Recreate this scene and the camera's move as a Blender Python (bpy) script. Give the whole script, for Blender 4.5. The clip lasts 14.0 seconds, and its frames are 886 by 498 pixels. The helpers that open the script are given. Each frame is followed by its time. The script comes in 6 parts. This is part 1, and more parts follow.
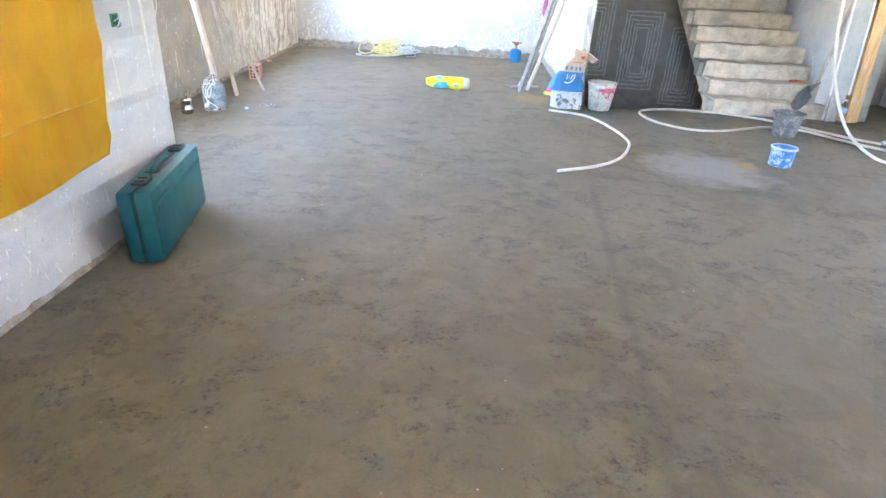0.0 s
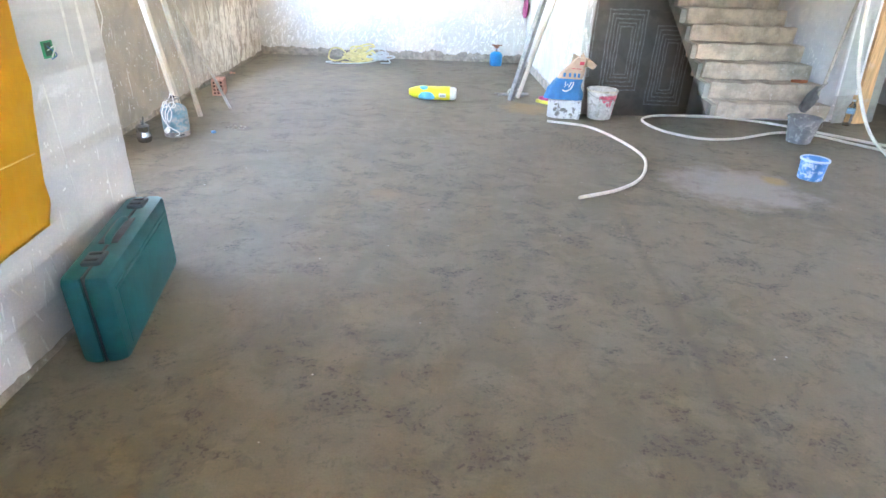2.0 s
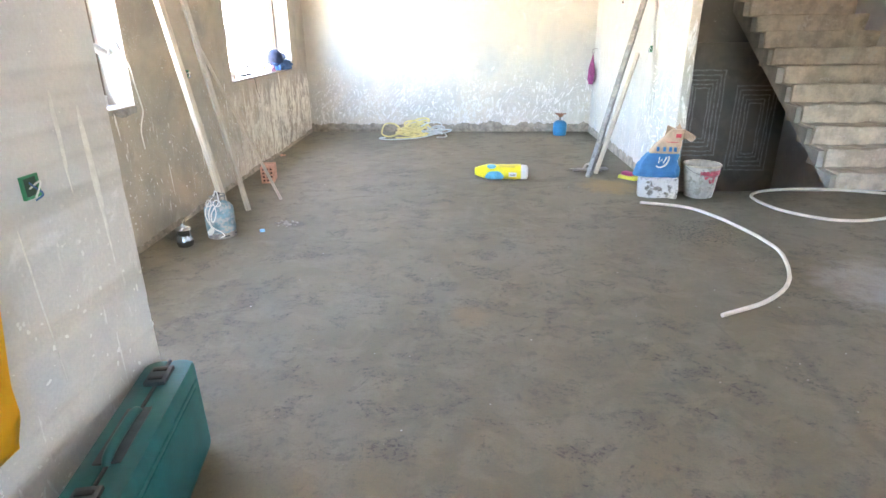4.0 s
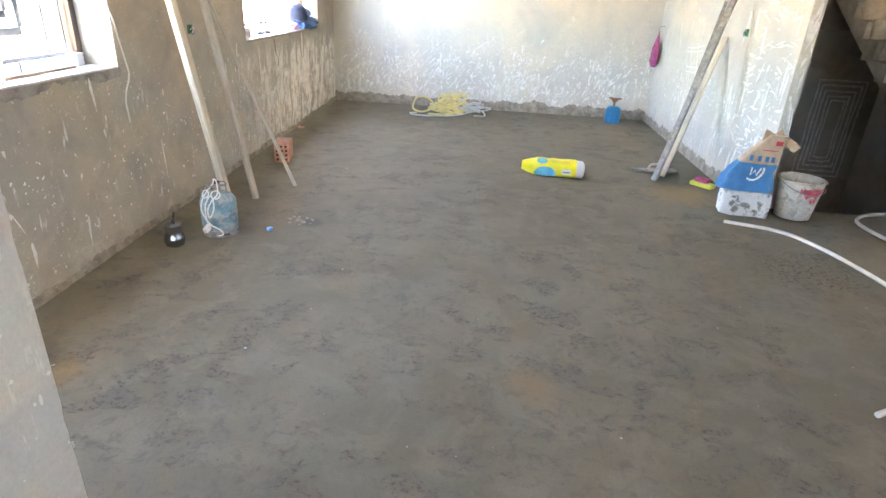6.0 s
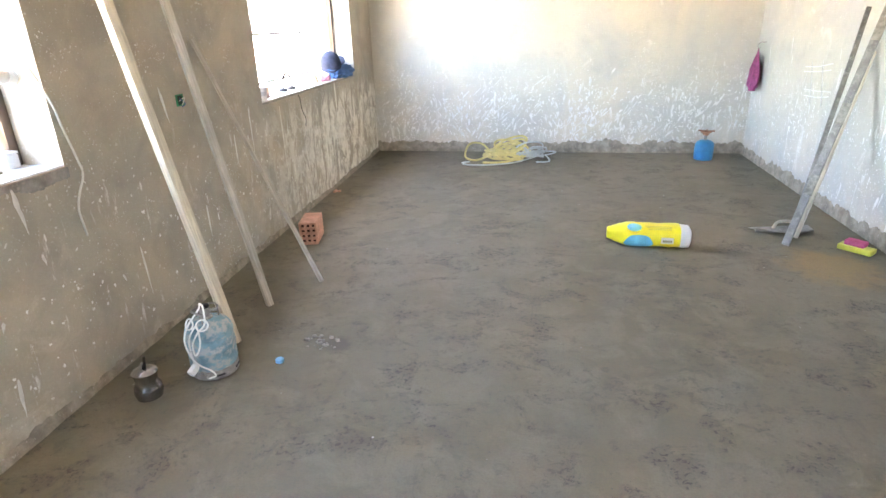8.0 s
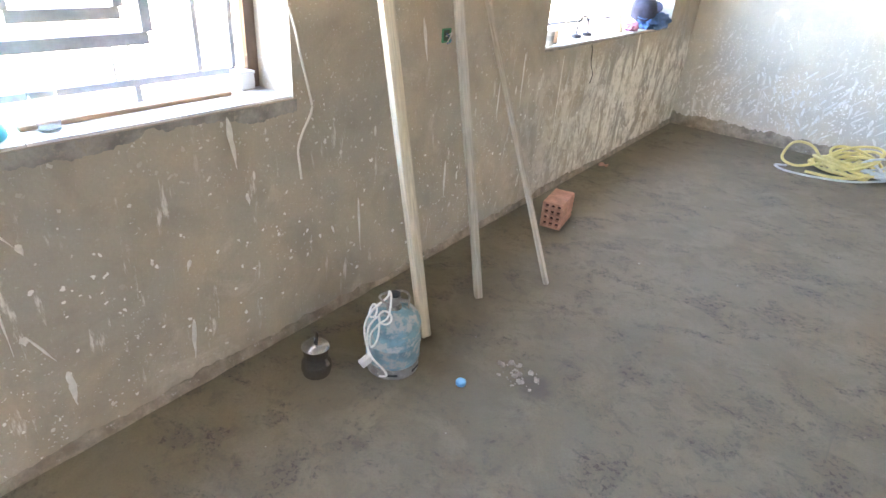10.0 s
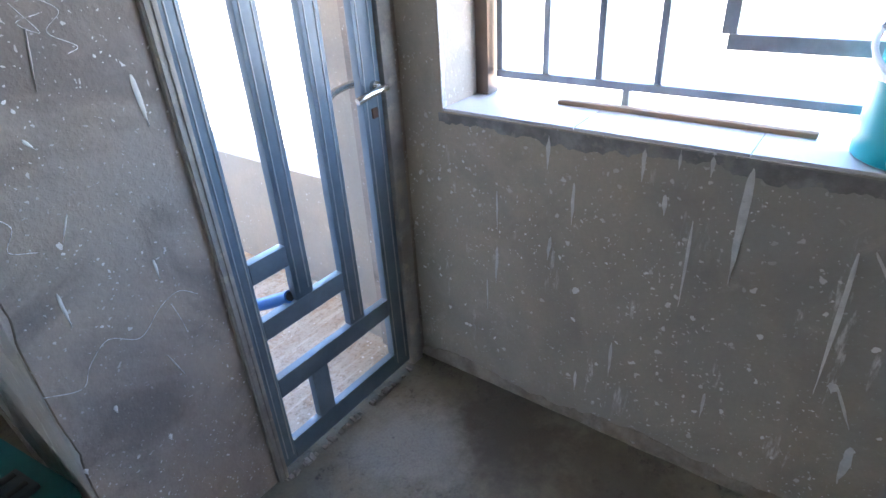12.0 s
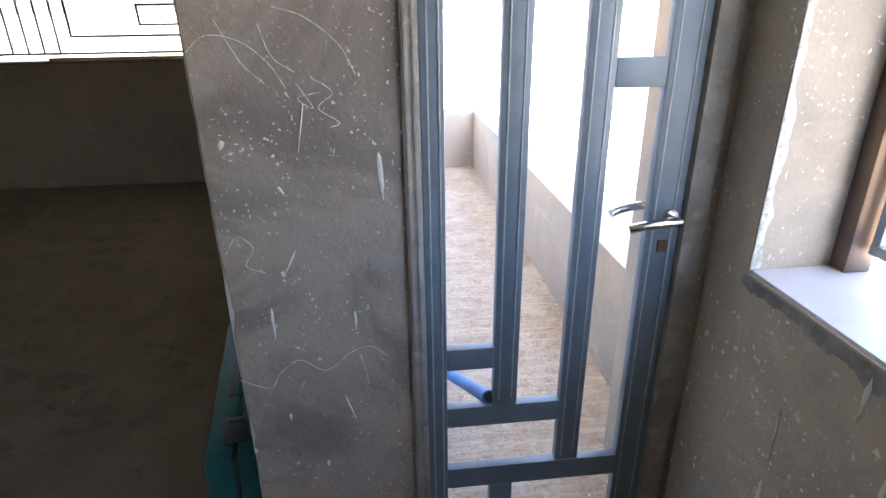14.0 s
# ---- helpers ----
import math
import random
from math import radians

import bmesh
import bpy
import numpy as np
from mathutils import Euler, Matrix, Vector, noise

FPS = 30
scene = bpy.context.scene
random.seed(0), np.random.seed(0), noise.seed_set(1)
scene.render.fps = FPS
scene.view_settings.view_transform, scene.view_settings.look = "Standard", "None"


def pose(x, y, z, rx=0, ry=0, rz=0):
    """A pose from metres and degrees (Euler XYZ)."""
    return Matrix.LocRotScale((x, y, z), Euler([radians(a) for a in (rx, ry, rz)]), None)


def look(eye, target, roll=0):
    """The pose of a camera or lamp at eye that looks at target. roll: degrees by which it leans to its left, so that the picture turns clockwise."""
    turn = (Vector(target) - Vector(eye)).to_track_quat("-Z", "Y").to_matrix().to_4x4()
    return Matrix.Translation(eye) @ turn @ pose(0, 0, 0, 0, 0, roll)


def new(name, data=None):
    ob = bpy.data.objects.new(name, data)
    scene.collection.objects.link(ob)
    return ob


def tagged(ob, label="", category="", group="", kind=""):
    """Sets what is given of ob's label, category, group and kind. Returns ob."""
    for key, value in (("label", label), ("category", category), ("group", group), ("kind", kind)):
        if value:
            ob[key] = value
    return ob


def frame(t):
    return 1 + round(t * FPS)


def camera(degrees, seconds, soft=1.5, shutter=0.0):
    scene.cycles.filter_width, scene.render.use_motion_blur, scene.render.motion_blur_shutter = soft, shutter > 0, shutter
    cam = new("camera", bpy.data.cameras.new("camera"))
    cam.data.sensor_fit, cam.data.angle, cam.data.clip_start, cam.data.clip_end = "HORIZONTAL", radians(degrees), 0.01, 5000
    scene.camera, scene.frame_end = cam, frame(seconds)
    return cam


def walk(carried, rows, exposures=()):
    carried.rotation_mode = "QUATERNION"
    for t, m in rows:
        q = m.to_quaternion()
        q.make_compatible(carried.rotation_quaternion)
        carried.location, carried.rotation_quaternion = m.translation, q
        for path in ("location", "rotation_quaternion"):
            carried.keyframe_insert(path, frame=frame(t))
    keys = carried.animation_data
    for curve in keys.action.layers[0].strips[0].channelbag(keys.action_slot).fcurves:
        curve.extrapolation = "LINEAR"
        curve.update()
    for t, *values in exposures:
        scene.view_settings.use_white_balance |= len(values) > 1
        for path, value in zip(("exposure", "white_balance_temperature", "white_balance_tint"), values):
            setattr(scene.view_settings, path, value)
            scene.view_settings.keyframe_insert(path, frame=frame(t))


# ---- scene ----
cam = camera(75.7, 14.0)
PATH = [
    (0, (0.217, 0.544, 1.402), (0.205, 2.334, 0.51), 3.4),
    (0.5, (0.119, 0.634, 1.391), (-0.003, 2.395, 0.45), 2.3),
    (1, (0.065, 0.839, 1.406), (-0.205, 2.621, 0.539), 1.6),
    (1.5, (0.056, 1.01, 1.415), (-0.13, 2.803, 0.549), 3.3),
    (2, (-0.097, 1.187, 1.417), (0.009, 2.972, 0.523), 2.5),
    (2.5, (-0.248, 1.334, 1.422), (-0.086, 3.133, 0.563), 2.3),
    (3, (-0.31, 1.559, 1.405), (-0.318, 3.346, 0.505), -1.6),
    (3.2, (-0.308, 1.668, 1.427), (-0.337, 3.481, 0.584), -0.9),
    (5.3, (-0.534, 2.626, 1.447), (-0.591, 4.509, 0.777), -0.2),
    (5.5, (-0.532, 2.703, 1.46), (-0.674, 4.568, 0.752), 0.5),
    (6, (-0.609, 2.927, 1.438), (-0.691, 4.75, 0.62), 3.1),
    (6.5, (-0.748, 3.167, 1.445), (-0.725, 5.001, 0.648), 2.6),
    (7, (-0.75, 3.393, 1.447), (-0.982, 5.208, 0.638), -0.4),
    (7.2, (-0.726, 3.54, 1.479), (-0.973, 5.379, 0.733), -1.4),
    (9.3, (-0.783, 4.548, 1.466), (-1.457, 6.267, 0.697), -0.2),
    (9.5, (-0.822, 4.604, 1.466), (-1.686, 6.214, 0.653), -0.1),
    (10, (-0.977, 4.778, 1.489), (-1.998, 6.219, 0.548), 4.4),
    (10.5, (-1.131, 4.935, 1.458), (-2.412, 6.173, 0.549), 1.2),
    (10.8, (-1.16, 4.975, 1.472), (-2.71, 5.756, 0.479), -3.8),
    (10.9, (-1.209, 4.984, 1.471), (-2.82, 5.568, 0.439), -3.5),
    (11, (-1.246, 4.984, 1.484), (-2.896, 5.383, 0.426), -2.3),
    (11.5, (-1.252, 5.028, 1.476), (-2.965, 4.599, 0.537), -1.0),
    (12, (-1.275, 5.018, 1.45), (-2.647, 3.947, 0.465), -3.6),
    (12.5, (-1.416, 4.945, 1.435), (-2.632, 3.761, 0.377), 0.6),
    (13, (-1.536, 4.898, 1.455), (-2.495, 3.469, 0.436), -0.8),
    (13.5, (-1.718, 4.995, 1.463), (-2.221, 3.291, 0.544), 0.0),
    (14, (-1.824, 5.054, 1.516), (-2.017, 3.224, 0.733), -0.7),
]
EXPOSURES = [(0, 6.78, 6150, 12), (1, 6.74, 6200, 12), (2, 6.60, 6300, 12), (3, 6.52, 6500, 11), (5.5, 5.95, 7000, 12), (7, 5.96, 7050, 12), (10, 5.85, 6850, 12), (10.5, 5.76, 6450, 12), (11, 5.62, 6050, 11), (11.5, 5.05, 5700, 9), (12, 4.3, 5750, 10), (12.5, 4.26, 6400, 14), (13.4, 4.22, 6600, 14), (14, 3.88, 6500, 13)]
walk(cam, [(t, look(e, g, r)) for t, e, g, r in PATH], EXPOSURES)

# ---- world, sun ----
world = bpy.data.worlds.new("world")
scene.world = world
world.use_nodes = True
wn = world.node_tree.nodes
sky = wn.new("ShaderNodeTexSky")
sky.sky_type, sky.sun_disc = "NISHITA", False
sky.sun_elevation, sky.sun_rotation = radians(58), radians(35)
sky.air_density, sky.dust_density, sky.ozone_density = 1.0, 2.5, 1.0
world.node_tree.links.new(sky.outputs[0], wn["Background"].inputs[0])
wn["Background"].inputs[1].default_value = 0.15
sun_data = bpy.data.lights.new("sun", "SUN")
sun_data.energy, sun_data.angle, sun_data.color = 4.0, radians(0.6), (1.0, 0.95, 0.88)
sun = new("sun", sun_data)
# the sun stands to the north-east, high over the house
sun.matrix_world = look((0.573 * 20, 0.819 * 20, 32), (0, 0, 0))


# ---- materials ----
def mat(name, rough=0.85, metal=0.0):
    m = bpy.data.materials.new(name)
    m.use_nodes = True
    b = m.node_tree.nodes["Principled BSDF"]
    b.inputs["Roughness"].default_value = rough
    b.inputs["Metallic"].default_value = metal
    return m, m.node_tree, b


def feed(nt, socket, value):
    if isinstance(value, bpy.types.NodeSocket):
        nt.links.new(value, socket)
    elif isinstance(value, (tuple, list)) and len(value) == 3 and socket.type == "RGBA":
        socket.default_value = (*value, 1)
    else:
        socket.default_value = value


def coords(nt, scale=(1, 1, 1), turn=(0, 0, 0)):
    tc, mp = nt.nodes.new("ShaderNodeTexCoord"), nt.nodes.new("ShaderNodeMapping")
    mp.inputs["Scale"].default_value = scale
    mp.inputs["Rotation"].default_value = turn
    nt.links.new(tc.outputs["Object"], mp.inputs["Vector"])
    return mp.outputs[0]


def grain(nt, vec, scale, detail=5.0, rough=0.6, warp=0.0):
    n = nt.nodes.new("ShaderNodeTexNoise")
    n.inputs["Scale"].default_value, n.inputs["Detail"].default_value = scale, detail
    n.inputs["Roughness"].default_value, n.inputs["Distortion"].default_value = rough, warp
    nt.links.new(vec, n.inputs["Vector"])
    return n.outputs["Fac"]


def step(nt, fac, lo, hi, a=0.0, b=1.0):
    n = nt.nodes.new("ShaderNodeMapRange")
    n.interpolation_type = "SMOOTHSTEP"
    for i, v in enumerate((fac, lo, hi, a, b)):
        feed(nt, n.inputs[i], v)
    return n.outputs[0]


def calc(nt, op, a, b=0.0):
    n = nt.nodes.new("ShaderNodeMath")
    n.operation = op
    n.use_clamp = op in ("MULTIPLY", "ADD", "MAXIMUM")
    feed(nt, n.inputs[0], a), feed(nt, n.inputs[1], b)
    return n.outputs[0]


def blend(nt, fac, a, b, how="MIX"):
    n = nt.nodes.new("ShaderNodeMix")
    n.data_type, n.blend_type = "RGBA", how
    feed(nt, n.inputs[0], fac), feed(nt, n.inputs[6], a), feed(nt, n.inputs[7], b)
    return n.outputs[2]


def bump(nt, bsdf, height, strength=0.4, distance=0.01):
    n = nt.nodes.new("ShaderNodeBump")
    n.inputs["Strength"].default_value, n.inputs["Distance"].default_value = strength, distance
    feed(nt, n.inputs["Height"], height)
    nt.links.new(n.outputs[0], bsdf.inputs["Normal"])


def flecks(nt, vec, scale, size, share):
    """Small round drops: a mask of 0 and 1. size: of a cell; share: of cells that hold a drop."""
    v = nt.nodes.new("ShaderNodeTexVoronoi")
    v.inputs["Scale"].default_value = scale
    nt.links.new(vec, v.inputs["Vector"])
    sep = nt.nodes.new("ShaderNodeSeparateColor")
    nt.links.new(v.outputs["Color"], sep.inputs[0])
    lone = step(nt, sep.outputs[0], share - 0.02, share, 1.0, 0.0)
    radius = calc(nt, "MULTIPLY", sep.outputs[1], size)
    edge = calc(nt, "SUBTRACT", radius, v.outputs["Distance"])
    return calc(nt, "MULTIPLY", step(nt, edge, -0.02, 0.03), lone)


def plain(name, color, rough=0.5, metal=0.0, vary=0.18, scale=9.0, relief=0.15, dirt=None, dirt_share=0.55):
    """A small thing's surface: colour with large and fine variation, dirt and a little relief."""
    m, nt, b = mat(name, rough, metal)
    vec = coords(nt)
    big, fine = grain(nt, vec, scale, 4), grain(nt, vec, scale * 9, 3)
    dark = tuple(c * (1 - vary) for c in color)
    light = tuple(min(1, c * (1 + vary)) for c in color)
    col = blend(nt, step(nt, big, 0.3, 0.7), dark, light)
    col = blend(nt, step(nt, fine, 0.35, 0.8, 0, vary), col, tuple(c * 0.6 for c in color))
    if dirt:
        mask = step(nt, grain(nt, vec, scale * 2.3, 6, 0.7), dirt_share, dirt_share + 0.12)
        col = blend(nt, mask, col, dirt)
        feed(nt, b.inputs["Roughness"], calc(nt, "MAXIMUM", step(nt, mask, 0, 1, rough, 0.85), rough))
    feed(nt, b.inputs["Base Color"], col)
    bump(nt, b, fine, relief, 0.004)
    return m


def plaster(name, base, splash=0.3, low=0.0, fine=1.0, blotch=0.25, cloud=0.0, wash=False):
    """Cement plaster with white paint drops. low: how much thicker the splashes lie on the lowest metre."""
    m, nt, b = mat(name, 0.9)
    vec = coords(nt)
    big, mid, tiny = grain(nt, vec, 1.1, 4, 0.6, 0.5), grain(nt, vec, 5.0, 6, 0.65), grain(nt, vec, 90, 3)
    warm = tuple(c * k for c, k in zip(base, (1.10, 1.05, 0.96)))
    cool = tuple(c * k for c, k in zip(base, (0.84, 0.88, 0.93)))
    col = blend(nt, step(nt, big, 0.32, 0.68), cool, warm)
    col = blend(nt, step(nt, mid, 0.45, 0.72, 0, blotch), col, tuple(c * 0.62 for c in base))
    col = blend(nt, step(nt, grain(nt, vec, 2.3, 7, 0.7, 1.2), 0.58, 0.68, 0, 0.35), col, tuple(min(1, c * 1.5) for c in base))
    col = blend(nt, step(nt, tiny, 0.3, 0.7, 0, 0.22), col, tuple(c * 0.7 for c in base))
    if cloud:
        murk = step(nt, grain(nt, vec, 2.7, 5, 0.62, 0.7), 0.46, 0.64, 0, cloud)
        col = blend(nt, murk, col, tuple(c * k for c, k in zip(base, (0.52, 0.53, 0.55))))
    if wash:
        # whitewash that ran down below the far window
        sep = nt.nodes.new("ShaderNodeSeparateXYZ")
        nt.links.new(vec, sep.inputs[0])
        here = calc(nt, "MULTIPLY", step(nt, sep.outputs[1], 7.2, 9.4), step(nt, sep.outputs[2], 0.75, 0.98, 1.0, 0.0))
        ran = step(nt, grain(nt, coords(nt, (2.6, 2.6, 1.25)), 2.4, 10, 0.74, 0.9), 0.45, 0.53)
        ran = calc(nt, "MULTIPLY", ran, step(nt, grain(nt, vec, 14, 6, 0.75), 0.36, 0.56, 0.25, 1.0))
        col = blend(nt, calc(nt, "MULTIPLY", calc(nt, "MULTIPLY", ran, here), 1.0), col, (0.82, 0.785, 0.72))
    bent = nt.nodes.new("ShaderNodeVectorMath")
    bent.operation = "MULTIPLY_ADD"
    shake = nt.nodes.new("ShaderNodeTexNoise")
    shake.inputs["Scale"].default_value, shake.inputs["Detail"].default_value = 38, 3
    nt.links.new(vec, shake.inputs["Vector"])
    nt.links.new(shake.outputs["Color"], bent.inputs[0])
    bent.inputs[1].default_value = (0.03, 0.03, 0.03)
    nt.links.new(vec, bent.inputs[2])
    wob = bent.outputs[0]
    few = step(nt, grain(nt, vec, 1.7, 5, 0.7), 0.42, 0.62, 0.12, 1.0)
    drops = flecks(nt, wob, 30, 0.14, 0.16 * splash + 0.02)
    drops = calc(nt, "MAXIMUM", drops, flecks(nt, wob, 70, 0.33, 0.22 * splash + 0.02))
    drops = calc(nt, "MAXIMUM", drops, calc(nt, "MULTIPLY", flecks(nt, wob, 130, 0.4, 0.3 * splash + 0.02), 0.8))
    streak = coords(nt, (17, 17, 4.5), (radians(14), radians(-10), 0))
    drops = calc(nt, "MAXIMUM", drops, flecks(nt, streak, 2.4, 0.12, 0.10 * splash))
    drops = calc(nt, "MULTIPLY", drops, few)
    if low:
        sep = nt.nodes.new("ShaderNodeSeparateXYZ")
        nt.links.new(vec, sep.inputs[0])
        z = sep.outputs[2]
        band = calc(nt, "MULTIPLY", step(nt, z, 0.02, 0.2), step(nt, z, 0.55, 1.25, 1.0, 0.0))
        thick = step(nt, grain(nt, vec, 2.0, 4), 0.36, 0.6)
        slant = coords(nt, (22, 22, 7.0), (radians(30), radians(24), 0))
        more = calc(nt, "MAXIMUM", flecks(nt, slant, 1.5, 0.30, 0.45 * low), flecks(nt, wob, 58, 0.5, 0.6 * low))
        smear = step(nt, grain(nt, coords(nt, (7, 7, 1.5)), 2.2, 7, 0.7), 0.60 - 0.05 * low, 0.68)
        more = calc(nt, "MAXIMUM", more, calc(nt, "MULTIPLY", smear, 0.75))
        drops = calc(nt, "MAXIMUM", drops, calc(nt, "MULTIPLY", calc(nt, "MULTIPLY", more, band), calc(nt, "ADD", thick, 0.25)))
    col = blend(nt, drops, col, (0.86, 0.85, 0.83))
    feed(nt, b.inputs["Base Color"], col)
    height = calc(nt, "ADD", calc(nt, "MULTIPLY", mid, 0.5), calc(nt, "MULTIPLY", tiny, 0.25 * fine))
    bump(nt, b, calc(nt, "ADD", height, calc(nt, "MULTIPLY", drops, 0.3)), 0.35, 0.012)
    return m


def screed_material():
    m, nt, b = mat("cement_screed", 0.8)
    vec = coords(nt)
    wide, mid, tiny = grain(nt, vec, 0.8, 5, 0.6, 0.8), grain(nt, vec, 4.0, 7, 0.65, 0.6), grain(nt, vec, 120, 4)
    col = blend(nt, step(nt, wide, 0.3, 0.7), (0.141, 0.125, 0.083), (0.182, 0.163, 0.116))
    col = blend(nt, step(nt, mid, 0.42, 0.64, 0, 0.6), col, (0.228, 0.208, 0.156))
    # ochre traces
    col = blend(nt, step(nt, grain(nt, vec, 2.6, 5), 0.60, 0.72, 0, 0.2), col, (0.24, 0.18, 0.105))
    # scuffed, torn patches where the float dragged
    drag = coords(nt, (1.0, 1.2, 1), (0, 0, radians(-24)))
    torn = step(nt, grain(nt, drag, 44, 5, 0.66, 0.6), 0.50, 0.60)
    where = step(nt, grain(nt, drag, 4.6, 8, 0.70, 0.5), 0.50, 0.60)
    where = calc(nt, "MULTIPLY", where, step(nt, grain(nt, vec, 1.3, 5, 0.6), 0.38, 0.56, 0.15, 1.0))
    scuff = calc(nt, "MULTIPLY", torn, where)
    col = blend(nt, calc(nt, "MULTIPLY", scuff, 0.85), col, (0.052, 0.045, 0.037))
    col = blend(nt, calc(nt, "MULTIPLY", where, 0.36), col, (0.092, 0.082, 0.068))
    lines = step(nt, grain(nt, coords(nt, (2.2, 0.35, 1), (0, 0, radians(-8))), 5.0, 7, 0.7, 0.5), 0.60, 0.70, 0, 0.35)
    col = blend(nt, lines, col, (0.105, 0.098, 0.084))
    mottle = calc(nt, "MULTIPLY", step(nt, grain(nt, vec, 17, 9, 0.76, 0.5), 0.50, 0.62), step(nt, grain(nt, vec, 1.5, 6, 0.7), 0.40, 0.60))
    col = blend(nt, calc(nt, "MULTIPLY", mottle, 0.5), col, (0.085, 0.078, 0.064))
    def stain_shade(x, y, r, color, strength, seed_scale, mask=1.0):
        far = nt.nodes.new("ShaderNodeVectorMath")
        far.operation = "DISTANCE"
        nt.links.new(vec, far.inputs[0])
        far.inputs[1].default_value = (x, y, 0)
        rough = calc(nt, "MULTIPLY", grain(nt, vec, seed_scale, 7, 0.72), 1.6)
        near = calc(nt, "SUBTRACT", rough, calc(nt, "DIVIDE", far.outputs[1], r))
        return blend(nt, calc(nt, "MULTIPLY", step(nt, near, -0.2, 0.45, 0, strength), mask), col, color)
    col = stain_shade(2.35, 5.15, 0.62, (0.33, 0.315, 0.29), 0.75, 4.0)
    col = stain_shade(1.45, 6.17, 0.40, (0.050, 0.045, 0.038), 0.95, 12.0, torn)
    col = stain_shade(-0.30, 4.84, 0.16, (0.25, 0.18, 0.095), 0.5, 8.0)
    col = stain_shade(-2.18, 4.68, 0.14, (0.27, 0.18, 0.07), 0.6, 9.0)
    col = stain_shade(1.15, 7.60, 0.36, (0.30, 0.21, 0.085), 0.7, 5.0)
    col = stain_shade(2.72, 5.30, 0.14, (0.34, 0.25, 0.10), 0.8, 6.0)
    col = stain_shade(-1.64, 6.40, 0.10, (0.09, 0.082, 0.07), 0.7, 12.0)
    # two dark patches below the window: damp screed plus shade put into the colour
    col = stain_shade(-2.42, 4.30, 0.34, (0.062, 0.057, 0.047), 0.8, 7.0)
    col = stain_shade(-2.40, 4.72, 0.28, (0.060, 0.056, 0.044), 0.6, 9.0)
    col = stain_shade(-2.2, 4.10, 0.28, (0.30, 0.285, 0.25), 0.7, 6.0)
    # the joint of two screed strips
    sep = nt.nodes.new("ShaderNodeSeparateXYZ")
    nt.links.new(vec, sep.inputs[0])
    off = calc(nt, "SUBTRACT", sep.outputs[0], calc(nt, "MULTIPLY", sep.outputs[1], 0.103))
    off = calc(nt, "SUBTRACT", off, calc(nt, "MULTIPLY", calc(nt, "SUBTRACT", grain(nt, vec, 3.0, 6, 0.7), 0.5), 0.22))
    joint = step(nt, calc(nt, "ABSOLUTE", calc(nt, "SUBTRACT", off, 0.78)), 0.005, 0.045, 0.27, 0.0)
    joint = calc(nt, "MULTIPLY", joint, step(nt, sep.outputs[1], 4.0, 5.6, 1.0, 0.0))
    col = blend(nt, joint, col, (0.085, 0.078, 0.062))
    pit = flecks(nt, vec, 45, 0.22, 0.10)
    col = blend(nt, calc(nt, "MULTIPLY", pit, 0.6), col, (0.09, 0.085, 0.08))
    chalk = flecks(nt, vec, 17, 0.10, 0.05)
    col = blend(nt, calc(nt, "MULTIPLY", chalk, 0.8), col, (0.62, 0.6, 0.56))
    col = blend(nt, step(nt, tiny, 0.35, 0.75, 0, 0.3), col, (0.11, 0.10, 0.085))
    feed(nt, b.inputs["Base Color"], col)
    feed(nt, b.inputs["Roughness"], step(nt, mid, 0.35, 0.7, 0.74, 0.92))
    h = calc(nt, "ADD", calc(nt, "MULTIPLY", mid, 0.6), calc(nt, "MULTIPLY", tiny, 0.12))
    bump(nt, b, calc(nt, "SUBTRACT", h, calc(nt, "MULTIPLY", scuff, 0.35)), 0.5, 0.012)
    return m


def wood(name, base, scale=1.0, along="Z"):
    m, nt, b = mat(name, 0.7)
    k = {"X": (0.6, 9, 9), "Y": (9, 0.6, 9), "Z": (9, 9, 0.6)}[along]
    vec = coords(nt, tuple(c * scale for c in k))
    g = grain(nt, vec, 7, 6, 0.6, 0.8)
    col = blend(nt, step(nt, g, 0.3, 0.7), tuple(c * 0.72 for c in base), tuple(min(1, c * 1.12) for c in base))
    col = blend(nt, step(nt, grain(nt, coords(nt), 6, 5), 0.55, 0.7, 0, 0.5), col, (0.5, 0.48, 0.44))
    feed(nt, b.inputs["Base Color"], col)
    bump(nt, b, g, 0.25, 0.003)
    return m


def tarp_material():
    m, nt, b = mat("orange_tarpaulin", 0.36)
    vec = coords(nt)
    fold = grain(nt, coords(nt, (1, 1.6, 0.7), (radians(25), 0, 0)), 3.2, 5, 0.6, 0.8)
    col = blend(nt, step(nt, fold, 0.3, 0.72), (0.86, 0.46, 0.014), (0.94, 0.56, 0.03))
    col = blend(nt, step(nt, grain(nt, vec, 8, 7, 0.7), 0.56, 0.72, 0, 0.16), col, (0.80, 0.55, 0.22))
    feed(nt, b.inputs["Base Color"], col)
    crease = calc(nt, "ABSOLUTE", calc(nt, "SUBTRACT", grain(nt, coords(nt, (1, 2.4, 0.9), (radians(32), 0, 0)), 2.6, 4, 0.55, 0.5), 0.5))
    bump(nt, b, calc(nt, "ADD", calc(nt, "MULTIPLY", fold, 0.5), step(nt, crease, 0.0, 0.12)), 0.07, 0.02)
    return m


